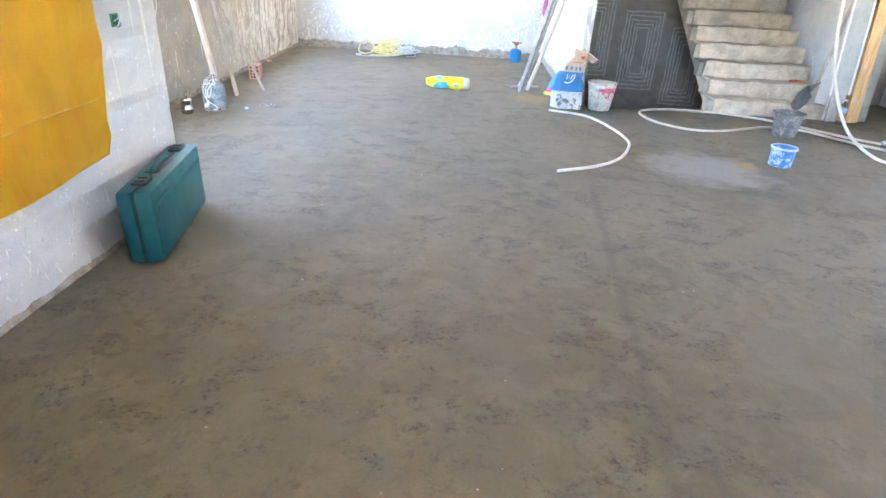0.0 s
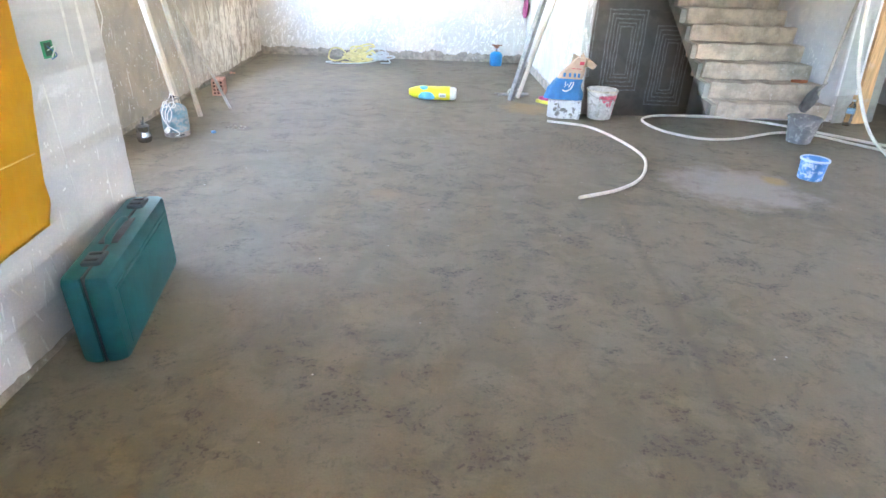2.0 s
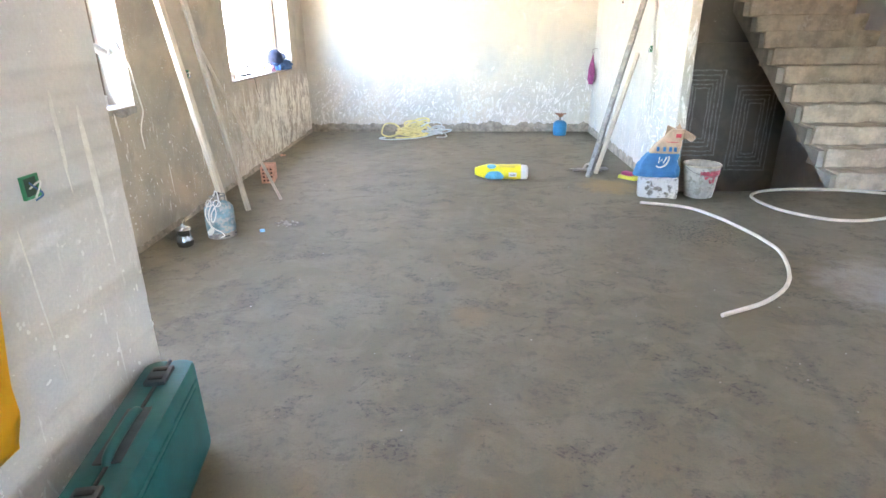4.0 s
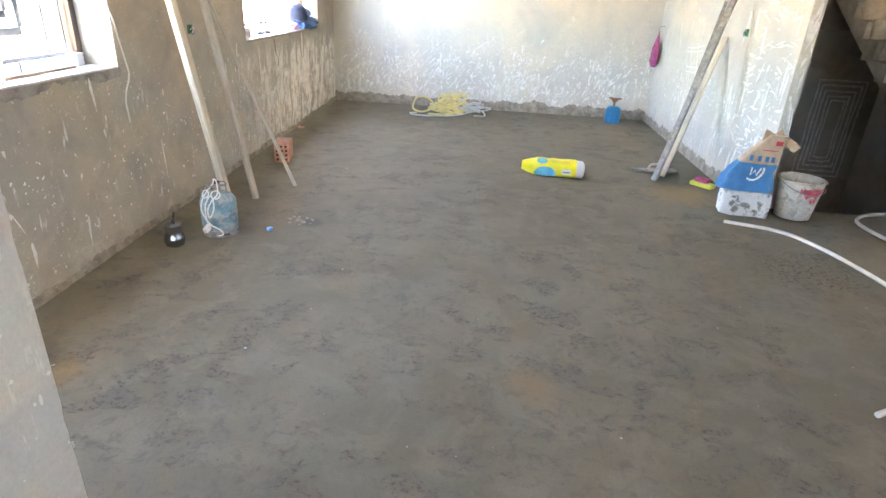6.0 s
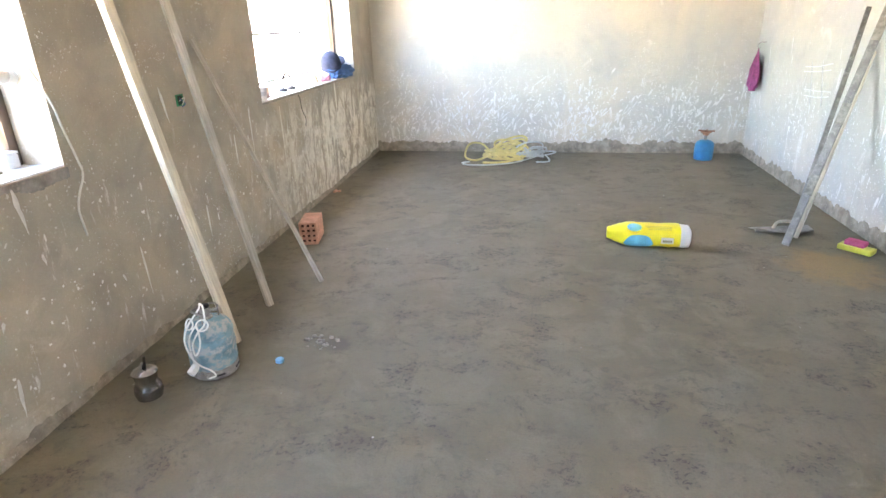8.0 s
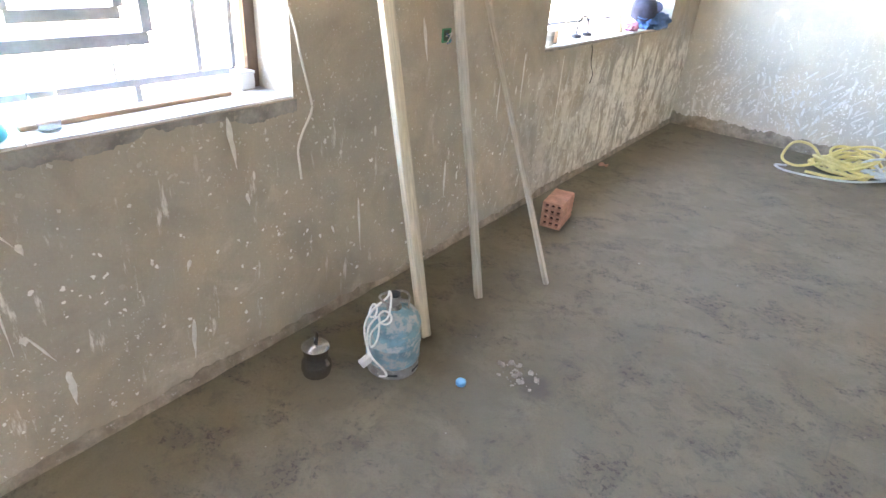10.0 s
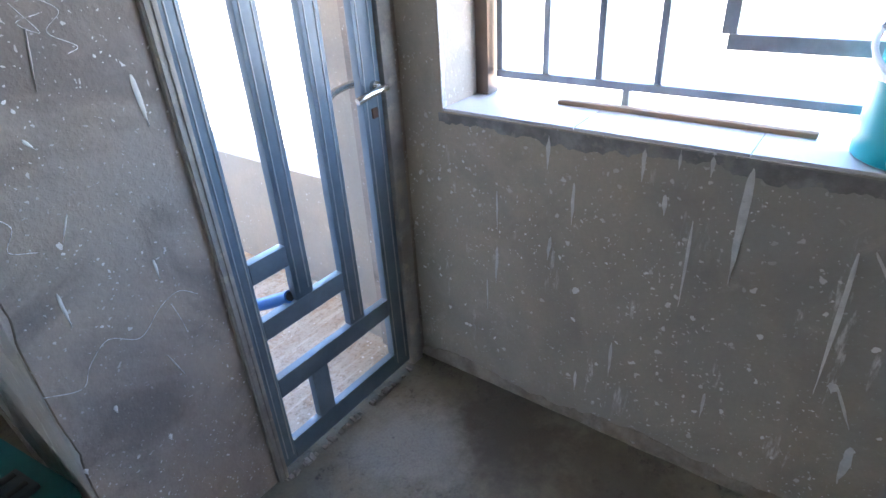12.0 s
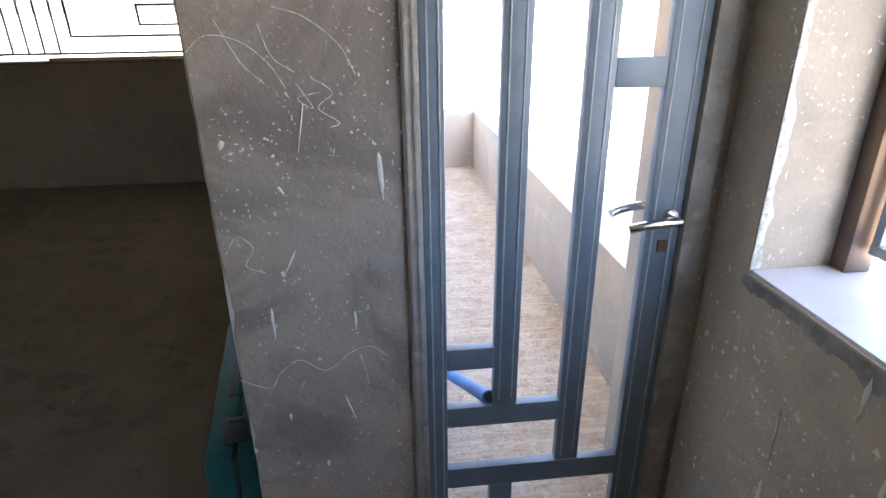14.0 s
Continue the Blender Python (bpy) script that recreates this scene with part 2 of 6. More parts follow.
PL_WEST = plaster("plaster_west", (0.465, 0.422, 0.360), 0.62, 0.12, 1.0, 0.35, 0.28, True)
# north and partition: the west plaster with a paler base, for window light falling there
PL_NORTH = plaster("plaster_north", (0.615, 0.582, 0.532), 0.55, 0.85)
PL_RIGHT = plaster("plaster_partition", (0.57, 0.55, 0.52), 0.5, 0.55)
# base made paler and bluer to carry the cool sky light on the pier
PL_PIER = plaster("plaster_pier", (0.645, 0.638, 0.66), 0.16, 0.22)
# same plaster as the pier, darker base for the side facing away from light
PL_DOOR = plaster("plaster_doorway_shade", (0.37, 0.318, 0.276), 0.75, 0.0, 1.8, 0.6, 0.85)
# dark copy of the plaster: shade of the dim rooms put into the colour
PL_SHADE = plaster("plaster_shade", (0.27, 0.235, 0.20), 0.08, 0.0)
PL_OUT = plaster("plaster_outside", (0.46, 0.405, 0.34), 0.15, 0.0)
# base raised in place of the light that would come down the stairwell
PL_CHALK = plaster("plaster_chalked", (0.50, 0.455, 0.42), 0.06, 0.0, 1.0, 0.35, 0.4)
CEIL = plaster("ceiling_plaster", (0.46, 0.45, 0.43), 0.02, 0.0)
SCREED = screed_material()
BAND = plain("rough_cement", (0.33, 0.29, 0.235), 0.95, vary=0.3, scale=14, relief=0.6, dirt=(0.6, 0.58, 0.54), dirt_share=0.60)
CEMENT = plain("grey_cement_patch", (0.30, 0.292, 0.28), 0.95, vary=0.3, scale=12, relief=0.5, dirt=(0.36, 0.34, 0.30), dirt_share=0.54)
WHITE = plain("white_paint_drip", (0.74, 0.73, 0.71), 0.7, vary=0.12, scale=30, dirt=(0.5, 0.47, 0.42), dirt_share=0.62)
CHALK = plain("chalk", (0.74, 0.74, 0.74), 0.95, vary=0.3, scale=40, dirt=(0.36, 0.33, 0.30), dirt_share=0.50)
CONCRETE = plain("rough_concrete", (0.54, 0.475, 0.39), 0.92, vary=0.25, scale=6, relief=0.6, dirt=(0.60, 0.56, 0.50), dirt_share=0.55)
FLANK = plain("stair_flank_plaster", (0.42, 0.395, 0.36), 0.92, vary=0.2, scale=5, relief=0.5)
TILE = plain("white_sill_tile", (0.74, 0.73, 0.75), 0.25, vary=0.05, scale=5, relief=0.03, dirt=(0.55, 0.52, 0.48), dirt_share=0.68)
BROWN_AL = plain("brown_aluminium", (0.16, 0.12, 0.095), 0.4, 0.6, vary=0.1, scale=10, relief=0.03)
# dark steel lightened in colour to hold the glare that veils the window bars
GRILLE = plain("glare_greyed_steel", (0.38, 0.41, 0.44), 0.5, 0.1, vary=0.15, scale=14, relief=0.1, dirt=(0.6, 0.6, 0.6), dirt_share=0.71)
DOOR_BLUE = plain("blue_grey_door_paint", (0.155, 0.205, 0.255), 0.42, 0.15, vary=0.14, scale=8, relief=0.08, dirt=(0.55, 0.56, 0.57), dirt_share=0.70)
FRAME_GREY = plain("dusty_door_frame", (0.31, 0.295, 0.27), 0.7, 0.1, vary=0.2, scale=9, relief=0.2, dirt=(0.42, 0.38, 0.32), dirt_share=0.52)
STEEL = plain("steel", (0.62, 0.60, 0.57), 0.22, 1.0, vary=0.1, scale=20, relief=0.03)
DULL_STEEL = plain("dull_steel", (0.28, 0.265, 0.25), 0.6, 0.45, vary=0.2, scale=18, relief=0.15, dirt=(0.45, 0.43, 0.40), dirt_share=0.52)
BLACK = plain("black_plastic", (0.02, 0.02, 0.022), 0.5, vary=0.2)
TEAL = plain("green_case_plastic", (0.008, 0.108, 0.110), 0.5, vary=0.16, scale=6, relief=0.12, dirt=(0.05, 0.17, 0.165), dirt_share=0.62)
CAP_GREY = plain("dark_latch", (0.035, 0.05, 0.055), 0.45, vary=0.2, scale=30)
TARP = tarp_material()
PINE = wood("pine", (0.62, 0.545, 0.43))
OLD_WOOD = wood("cement_stained_wood", (0.47, 0.425, 0.36))
LATH = wood("wooden_lath", (0.42, 0.27, 0.16), along="Y")
ORANGE_PINE = wood("new_pine", (0.72, 0.46, 0.22))
def porch_material():
    m, nt, b = mat("porch_cement", 0.92)
    vec = coords(nt)
    big, mid, fine = grain(nt, vec, 2.2, 6, 0.65, 0.6), grain(nt, vec, 17, 8, 0.74, 0.4), grain(nt, vec, 75, 5, 0.7)
    col = blend(nt, step(nt, big, 0.35, 0.65), (0.40, 0.325, 0.25), (0.49, 0.43, 0.36))
    col = blend(nt, step(nt, mid, 0.50, 0.60, 0, 0.7), col, (0.34, 0.235, 0.16))
    col = blend(nt, step(nt, fine, 0.52, 0.64, 0, 0.6), col, (0.20, 0.15, 0.11))
    col = blend(nt, flecks(nt, vec, 60, 0.35, 0.16), col, (0.62, 0.56, 0.49))
    trowel = grain(nt, coords(nt, (0.7, 7, 1), (0, 0, radians(6))), 6, 4, 0.6)
    feed(nt, b.inputs["Base Color"], blend(nt, step(nt, trowel, 0.5, 0.66, 0, 0.35), col, (0.64, 0.58, 0.50)))
    bump(nt, b, calc(nt, "ADD", calc(nt, "MULTIPLY", mid, 0.7), calc(nt, "MULTIPLY", trowel, 0.4)), 0.8, 0.015)
    return m


GROUND = plain("sandy_ground", (0.50, 0.42, 0.32), 0.95, vary=0.25, scale=0.7, relief=0.5, dirt=(0.42, 0.30, 0.22), dirt_share=0.55)
PORCH = porch_material()


# ---- mesh helpers ----
def box(bm, lo, hi, edge=0.0, m=None):
    lo, hi = Vector(lo), Vector(hi)
    made = bmesh.ops.create_cube(bm, size=1.0)
    vs = made["verts"]
    for v in vs:
        v.co = Vector((lo[i] + (v.co[i] + 0.5) * (hi[i] - lo[i]) for i in range(3)))
    if edge:
        es = list({e for v in vs for e in v.link_edges})
        out = bmesh.ops.bevel(bm, geom=es, offset=edge, segments=2, affect="EDGES", profile=0.6)
        vs = list({v for f in out["faces"] for v in f.verts} | {v for v in vs if v.is_valid})
    if m is not None:
        bmesh.ops.transform(bm, matrix=m, verts=vs)
    return bm


def rod(bm, a, b, r0, r1=None, seg=14, caps=True):
    a, b = Vector(a), Vector(b)
    q = (b - a).to_track_quat("Z", "Y").to_matrix().to_4x4()
    m = Matrix.Translation((a + b) / 2) @ q
    bmesh.ops.create_cone(bm, cap_ends=caps, segments=seg, radius1=r0, radius2=r0 if r1 is None else r1, depth=(b - a).length, matrix=m)
    return bm


def lathe(bm, profile, seg=32, at=(0, 0, 0), close=True):
    rings = []
    for r, z in profile:
        rings.append([bm.verts.new((at[0] + r * math.cos(2 * math.pi * i / seg), at[1] + r * math.sin(2 * math.pi * i / seg), at[2] + z)) for i in range(seg)])
    for a, b in zip(rings, rings[1:]):
        for i in range(seg):
            bm.faces.new((a[i], a[(i + 1) % seg], b[(i + 1) % seg], b[i]))
    if close:
        bm.faces.new(list(reversed(rings[0])))
        bm.faces.new(rings[-1])
    return bm


def glide(pts, n=8, loop=False):
    """A smooth line through the points."""
    p = [Vector(q) for q in pts]
    ends = [p[-1]] + p + [p[0], p[1]] if loop else [2 * p[0] - p[1]] + p + [2 * p[-1] - p[-2]]
    out = []
    for i in range(1, len(ends) - 2):
        a, b, c, d = ends[i - 1:i + 3]
        for k in range(n):
            t = k / n
            out.append(0.5 * (2 * b + (c - a) * t + (2 * a - 5 * b + 4 * c - d) * t * t + (3 * b - a - 3 * c + d) * t ** 3))
    if not loop:
        out.append(p[-1])
    return out


def tube(bm, pts, r, seg=8, loop=False):
    rings, n = [], len(pts)
    for i, p in enumerate(pts):
        nxt = pts[(i + 1) % n] if loop or i < n - 1 else p
        prv = pts[i - 1] if loop or i else p
        d = (Vector(nxt) - Vector(prv)).normalized()
        side = d.cross(Vector((0, 0, 1)))
        side = side.normalized() if side.length > 0.05 else d.cross(Vector((1, 0, 0))).normalized()
        up = side.cross(d)
        rings.append([bm.verts.new(Vector(p) + r * (side * math.cos(2 * math.pi * k / seg) + up * math.sin(2 * math.pi * k / seg))) for k in range(seg)])
    for i in range(n if loop else n - 1):
        a, b = rings[i], rings[(i + 1) % n]
        for k in range(seg):
            bm.faces.new((a[k], a[(k + 1) % seg], b[(k + 1) % seg], b[k]))
    if not loop:
        bm.faces.new(rings[0]), bm.faces.new(list(reversed(rings[-1])))
    return bm


def prism(bm, poly, lo, hi, axis="x"):
    """A flat outline pushed along an axis; the outline's two numbers are the other axes in order."""
    def at(u, v, w):
        return {"x": (w, u, v), "y": (u, w, v), "z": (u, v, w)}[axis]
    a = [bm.verts.new(at(u, v, lo)) for u, v in poly]
    b = [bm.verts.new(at(u, v, hi)) for u, v in poly]
    bm.faces.new(a), bm.faces.new(list(reversed(b)))
    for i in range(len(poly)):
        j = (i + 1) % len(poly)
        bm.faces.new((a[j], a[i], b[i], b[j]))
    return bm


def jitter(bm, amount, scale=8.0):
    for v in bm.verts:
        v.co += amount * noise.noise_vector(v.co * scale)
    return bm


def mesh_of(bm, name, material, angle=38):
    bmesh.ops.recalc_face_normals(bm, faces=bm.faces)
    me = bpy.data.meshes.new(name)
    bm.to_mesh(me)
    bm.free()
    me.materials.append(material)
    me.shade_smooth()
    me.set_sharp_from_angle(angle=radians(angle))
    return me


def part(name, bm, material, parent=None, label="", angle=38):
    ob = new(name, mesh_of(bm, name, material, angle))
    ob.parent = parent
    return tagged(ob, label)


def thing(name, label, category, m, group=""):
    ob = new(name)
    ob.empty_display_size = 0.1
    ob.matrix_basis = m
    return tagged(ob, label, category, group)


def solo(name, bm, material, label, category, m=None, group="", kind="", angle=38):
    ob = part(name, bm, material, None, "", angle)
    if m is not None:
        ob.matrix_basis = m
    return tagged(ob, label, category, group, kind)


def structure(name, bm, material, label, parent=None, angle=38):
    ob = part(name, bm, material, parent, label, angle)
    if parent is None:
        tagged(ob, label, "", "", "structure")
    return ob


def B():
    return bmesh.new()


def holed(axis, lo, hi, z0, z1, span, openings):
    """A straight wall with openings (a, b, bottom, top) as one mesh. axis: the way that it runs."""
    bm = B()
    def slab(a, b, c, d):
        if b - a > 1e-4 and d - c > 1e-4:
            box(bm, (a, lo, c), (b, hi, d)) if axis == "x" else box(bm, (lo, a, c), (hi, b, d))
    at = span[0]
    for a, b, c, d in sorted(openings):
        slab(at, a, z0, z1), slab(a, b, z0, c), slab(a, b, d, z1)
        at = b
    slab(at, span[1], z0, z1)
    return bm


def ragged(u0, u1, base, height, put, thick=0.012, steps=90, wild=0.35, seed=0.0, down=False):
    """A strip of rough cement with an uneven free edge. put(u, z, d): the place at u along, z up, d off the wall."""
    bm, rows = B(), []
    for i in range(steps + 1):
        u = u0 + (u1 - u0) * i / steps
        k = 1 + wild * (1.1 * noise.fractal(Vector((u * 3.1, seed, 0)), 0.8, 2.2, 4) + 0.45 * noise.fractal(Vector((u * 15, seed, 6)), 0.6, 2.1, 5))
        free = base + (-1 if down else 1) * height * max(0.15, k)
        d = thick * (1 + 0.5 * noise.noise(Vector((u * 9, seed, 2))))
        rows.append([bm.verts.new(put(u, base, d)), bm.verts.new(put(u, (base * 2 + free) / 3, d)), bm.verts.new(put(u, free, d * 0.25)), bm.verts.new(put(u, free, -0.004))])
    for a, b in zip(rows, rows[1:]):
        for j in range(3):
            bm.faces.new((a[j], b[j], b[j + 1], a[j + 1]))
    return bm


def drip(bm, put, u, z, length, width, lean=0.0, seed=0.0):
    """A paint run: narrow at the top, a bulb, a thin tail; a low blob 1 to 2 mm thick."""
    n, left, right, mid = 9, [], [], []
    for i in range(n + 1):
        t = i / n
        w = width * (0.25 + 0.9 * math.sin(math.pi * min(1, t * 1.1)) ** 0.7) * (1 - 0.55 * t) * (1 + 0.35 * noise.noise(Vector((t * 5, seed, 3)))) / 2
        w = max(w, 0.0008)
        uu, zz = u + lean * t * length + 0.15 * width * noise.noise(Vector((t * 4, seed, 1))), z - t * length
        left.append(bm.verts.new(put(uu - w, zz, 0.0012)))
        mid.append(bm.verts.new(put(uu, zz, 0.0032)))
        right.append(bm.verts.new(put(uu + w, zz, 0.0012)))
    for i in range(n):
        bm.faces.new((left[i], mid[i], mid[i + 1], left[i + 1]))
        bm.faces.new((mid[i], right[i], right[i + 1], mid[i + 1]))
    return bm


# ---- the faces of the slanting walls: u along, z up, d off the wall ----
def north(u, z, d):
    return (u, 11.01 - (u + 2.6) * 0.03125 - d, z)


def pier(u, z, d):
    return (-1.6264 + u * 0.0450 + d, u, z)


def partition(u, z, d):
    return (1.573 + (u - 7.2) * 0.0223 - d, u, z)


# ---- large structure ----
CEILING_Z = 2.85
WIN1, WIN2 = (4.012, 6.087, 0.975, 2.2), (7.945, 10.22, 0.985, 2.2)

# floor, with the stairwell left open
def floor_mesh():
    bm, cell, grid = B(), 0.1, {}
    def vert(i, j):
        if (i, j) not in grid:
            x, y = -2.62 + i * cell, -0.52 + j * cell
            z = 0.006 * noise.fractal(Vector((x * 0.9, y * 0.9, 0)), 0.9, 2.0, 3)
            grid[i, j] = bm.verts.new((x, y, z))
        return grid[i, j]
    for i in range(87):
        for j in range(116):
            x, y = -2.62 + (i + 0.5) * cell, -0.52 + (j + 0.5) * cell
            if 1.7 < x < 4.57 and 7.38 < y < 10.9 or x < -1.7 and y < 3.78:
                continue
            bm.faces.new((vert(i, j), vert(i + 1, j), vert(i + 1, j + 1), vert(i, j + 1)))
    return bm


structure("floor", floor_mesh(), SCREED, "grey-brown cement screed floor with dark float scuffs", angle=80)
structure("wall_west", holed("y", -2.9, -2.6, -0.2, CEILING_Z, (3.7, 11.3), [WIN1, WIN2]), PL_WEST, "beige cement plaster wall splashed with white paint")
structure("wall_north", prism(B(), [(-2.6, 11.01), (1.72, 10.875), (1.72, 11.3), (-2.6, 11.3)], -0.2, CEILING_Z, "z"), PL_NORTH, "pale plaster wall with thick white paint splashes low down")
bm = prism(B(), [(1.573, 7.2), (1.655, 10.875), (1.80, 10.87), (1.655, 7.2)], -0.2, CEILING_Z, "z")
structure("wall_partition", bm, PL_RIGHT, "pale plaster partition wall with white smears")
def chipped(z, seed):
    """How far the plaster corner is broken back at a height."""
    return 0.002 + 0.012 * max(0, noise.fractal(Vector((z * 5, seed, 0)), 0.7, 2.2, 5)) + 0.030 * max(0, noise.noise(Vector((z * 3.3, seed, 5))) - 0.35)


def loft(bm, outline):
    """A wall whose outline, a closed list of (x, y), changes with the height."""
    rings = [[bm.verts.new((x, y, z)) for x, y in outline(z)] for z in np.linspace(-0.2, CEILING_Z, 180)]
    for a, b_ in zip(rings, rings[1:]):
        for i in range(len(a)):
            j = (i + 1) % len(a)
            bm.faces.new((a[i], a[j], b_[j], b_[i]))
    bm.faces.new(rings[0]), bm.faces.new(rings[-1])
    return bm


def pier_outline(z):
    c = chipped(z, 1)
    return [(-1.660, -0.8), (-1.453 - c * 0.045, 3.856 - c), (-1.453 - chipped(z, 8), 3.856), (-1.66, 3.856), (-1.87, -0.8)]


bm = loft(B(), pier_outline)
structure("wall_pier", bm, PL_PIER, "plaster wall coloured pale and cool for sky light, with white drips")
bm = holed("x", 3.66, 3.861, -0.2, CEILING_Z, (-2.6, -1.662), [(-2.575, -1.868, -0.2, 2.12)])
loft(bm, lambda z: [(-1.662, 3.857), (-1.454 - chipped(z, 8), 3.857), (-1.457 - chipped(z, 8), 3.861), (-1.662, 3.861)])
structure("wall_doorway", bm, PL_DOOR, "cement plaster wall coloured darker for shade, speckled with white paint")
structure("wall_chalk", holed("x", 10.87, 11.1, -1.8, CEILING_Z, (1.80, 6.2), []), PL_CHALK, "bare plaster wall behind the stairwell, coloured paler for light from above, with chalk drawings")
structure("wall_stair", holed("y", 4.57, 4.70, -1.8, CEILING_Z, (7.45, 10.87), []), PL_PIER, "grey plastered wall beside the stairs")
structure("wall_stairwell", holed("y", 1.60, 1.70, -1.8, -0.03, (7.42, 10.87), []), PL_SHADE, "stairwell wall below the floor, darkened in colour for shade")
# unseen blocker: keeps light under the floor out of the stairwell
structure("wall_stairwell", box(B(), (1.6, 7.26, -1.8), (4.72, 7.38, -0.02)), PL_SHADE, "added wall below the floor edge that stops light leaking into the stairwell")
# the opening here is invented and unseen; it lets in fill from the east
structure("wall_east", holed("y", 6.0, 6.2, -0.2, CEILING_Z, (-0.8, 10.87), [(4.1, 4.9, 0.95, 2.15)]), PL_PIER, "plain plaster wall out of view with an opening added for side light")
structure("wall_south", holed("x", -0.72, -0.45, -0.2, CEILING_Z, (-1.65, 6.0), [(-0.64, 1.56, 1.11, 2.2)]), PL_SHADE, "brown plaster wall under a wide window, darkened in colour for shade")
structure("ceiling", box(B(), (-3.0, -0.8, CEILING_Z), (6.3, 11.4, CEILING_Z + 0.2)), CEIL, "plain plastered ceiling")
# unseen slab, added to cut the sky light entering the wide window
structure("sky_blocker", box(B(), (-1.7, -3.7, 2.4), (6.3, -0.8, 2.52)), CEIL, "added slab out of view that keeps sky light from the wide window")
structure("stairwell_floor", box(B(), (1.6, 7.3, -1.9), (4.72, 11.0, -1.8)), PL_SHADE, "stairwell floor darkened in colour for shade")
structure("baseboard", ragged(-2.6, 1.65, 0.0, 0.12, lambda u, z, d: north(u, z, d), 0.016, 420, 0.42, 1.0), BAND, "rough cement strip along the foot of the pale wall")
structure("baseboard", ragged(3.86, 11.0, 0.0, 0.042, lambda u, z, d: (-2.6 + d, u, z), 0.012, 520, 0.6, 2.0), BAND, "rough cement strip along the foot of the window wall")
structure("baseboard", ragged(7.22, 10.87, 0.0, 0.10, lambda u, z, d: partition(u, z, d), 0.012, 360, 0.45, 3.0), BAND, "rough cement strip along the foot of the partition")
structure("baseboard", ragged(0.05, 3.85, 0.0, 0.03, lambda u, z, d: pier(u, z, d), 0.01, 360, 0.5, 4.0), BAND, "thin cement fillet at the foot of the pier wall")
structure("trim", ragged(4.0, 6.1, 0.972, 0.036, lambda u, z, d: (-2.6 + d, u, z), 0.003, 520, 0.75, 5.0, True), CEMENT, "dark grey cement smeared under the window sill")
structure("trim", ragged(0.985, 2.1, 0.0, 0.026, lambda u, z, d: (-2.601 - z, 4.012 + d, u), 0.003, 120, 0.6, 9.0), plain("smeared_white", (0.62, 0.60, 0.57), 0.9, vary=0.2, scale=30, dirt=(0.40, 0.36, 0.30), dirt_share=0.50), "white paint smeared along the edge of the window reveal")
structure("trim", ragged(7.945, 10.22, 0.982, 0.012, lambda u, z, d: (-2.6 + d, u, z), 0.004, 80, 0.5, 6.0, True), CEMENT, "thin grey cement line under the window sill")
# outdoors
# the ground runs round the house and leaves its footprint open
xs, ys = [-400, -60, -12, -2.9, 6.2, 12, 60, 400], [-400, -60, -12, -0.72, 11.3, 20, 60, 400]
bm = B()
gv = {(i, j): bm.verts.new((x, y, -0.2)) for i, x in enumerate(xs) for j, y in enumerate(ys)}
for i in range(7):
    for j in range(7):
        if (i, j) != (3, 3):
            bm.faces.new((gv[i, j], gv[i + 1, j], gv[i + 1, j + 1], gv[i, j + 1]))
structure("ground", bm, GROUND, "pale sandy ground with reddish rubble")
structure("pavement", box(B(), (-2.95, -1.2, -0.19), (-1.72, 3.86, -0.03)), PORCH, "trowelled cement porch floor")


# ---- windows, door, porch ----
def window(name, win, label):
    a, b, c, d = win
    w = new(name)
    w.matrix_basis = pose(-2.6, a, c)
    tagged(w, label, "", "", "structure")
    L, H = b - a, d - c
    sill = box(B(), (-0.29, 0.002, -0.012), (-0.001, L - 0.002, -0.002))
    s = part("window_sill", sill, CEMENT, w, "tiled sill on grey cement")
    n = max(3, round(L / 0.45))
    tile = mesh_of(box(B(), (-0.285, 0.0012, 0), (-0.006, L / n - 0.0012, 0.009), 0.001), "sill_tile", TILE)
    for i in range(n):
        t = new("sill_tile", tile)
        t.parent, t.location = s, (0, i * L / n, -0.001)
    part("window_frame", B_frame(-0.245, -0.185, 0.0, L, 0.008, H, 0.045), BROWN_AL, w, "brown aluminium window frame")
    return w


def B_frame(x0, x1, y0, y1, z0, z1, t):
    bm = B()
    box(bm, (x0, y0, z0), (x1, y0 + t, z1), 0.004), box(bm, (x0, y1 - t, z0), (x1, y1, z1), 0.004)
    box(bm, (x0, y0 + t, z1 - t), (x1, y1 - t, z1), 0.004)
    return bm


def grille(m, L, H, bars, name="window_grille"):
    g = thing(name, "welded steel window grille of nested rectangles, coloured paler for glare", "grille", m)
    for y0, z0, y1, z1, t in bars:
        if abs(y1 - y0) > abs(z1 - z0):
            part("bar", box(B(), (-0.012, y0, z0 - t / 2), (0.012, y1, z0 + t / 2), 0.002), GRILLE, g)
        else:
            part("bar", box(B(), (-0.010, y0 - t / 2, z0), (0.010, y0 + t / 2, z1), 0.002), GRILLE, g)
    return g


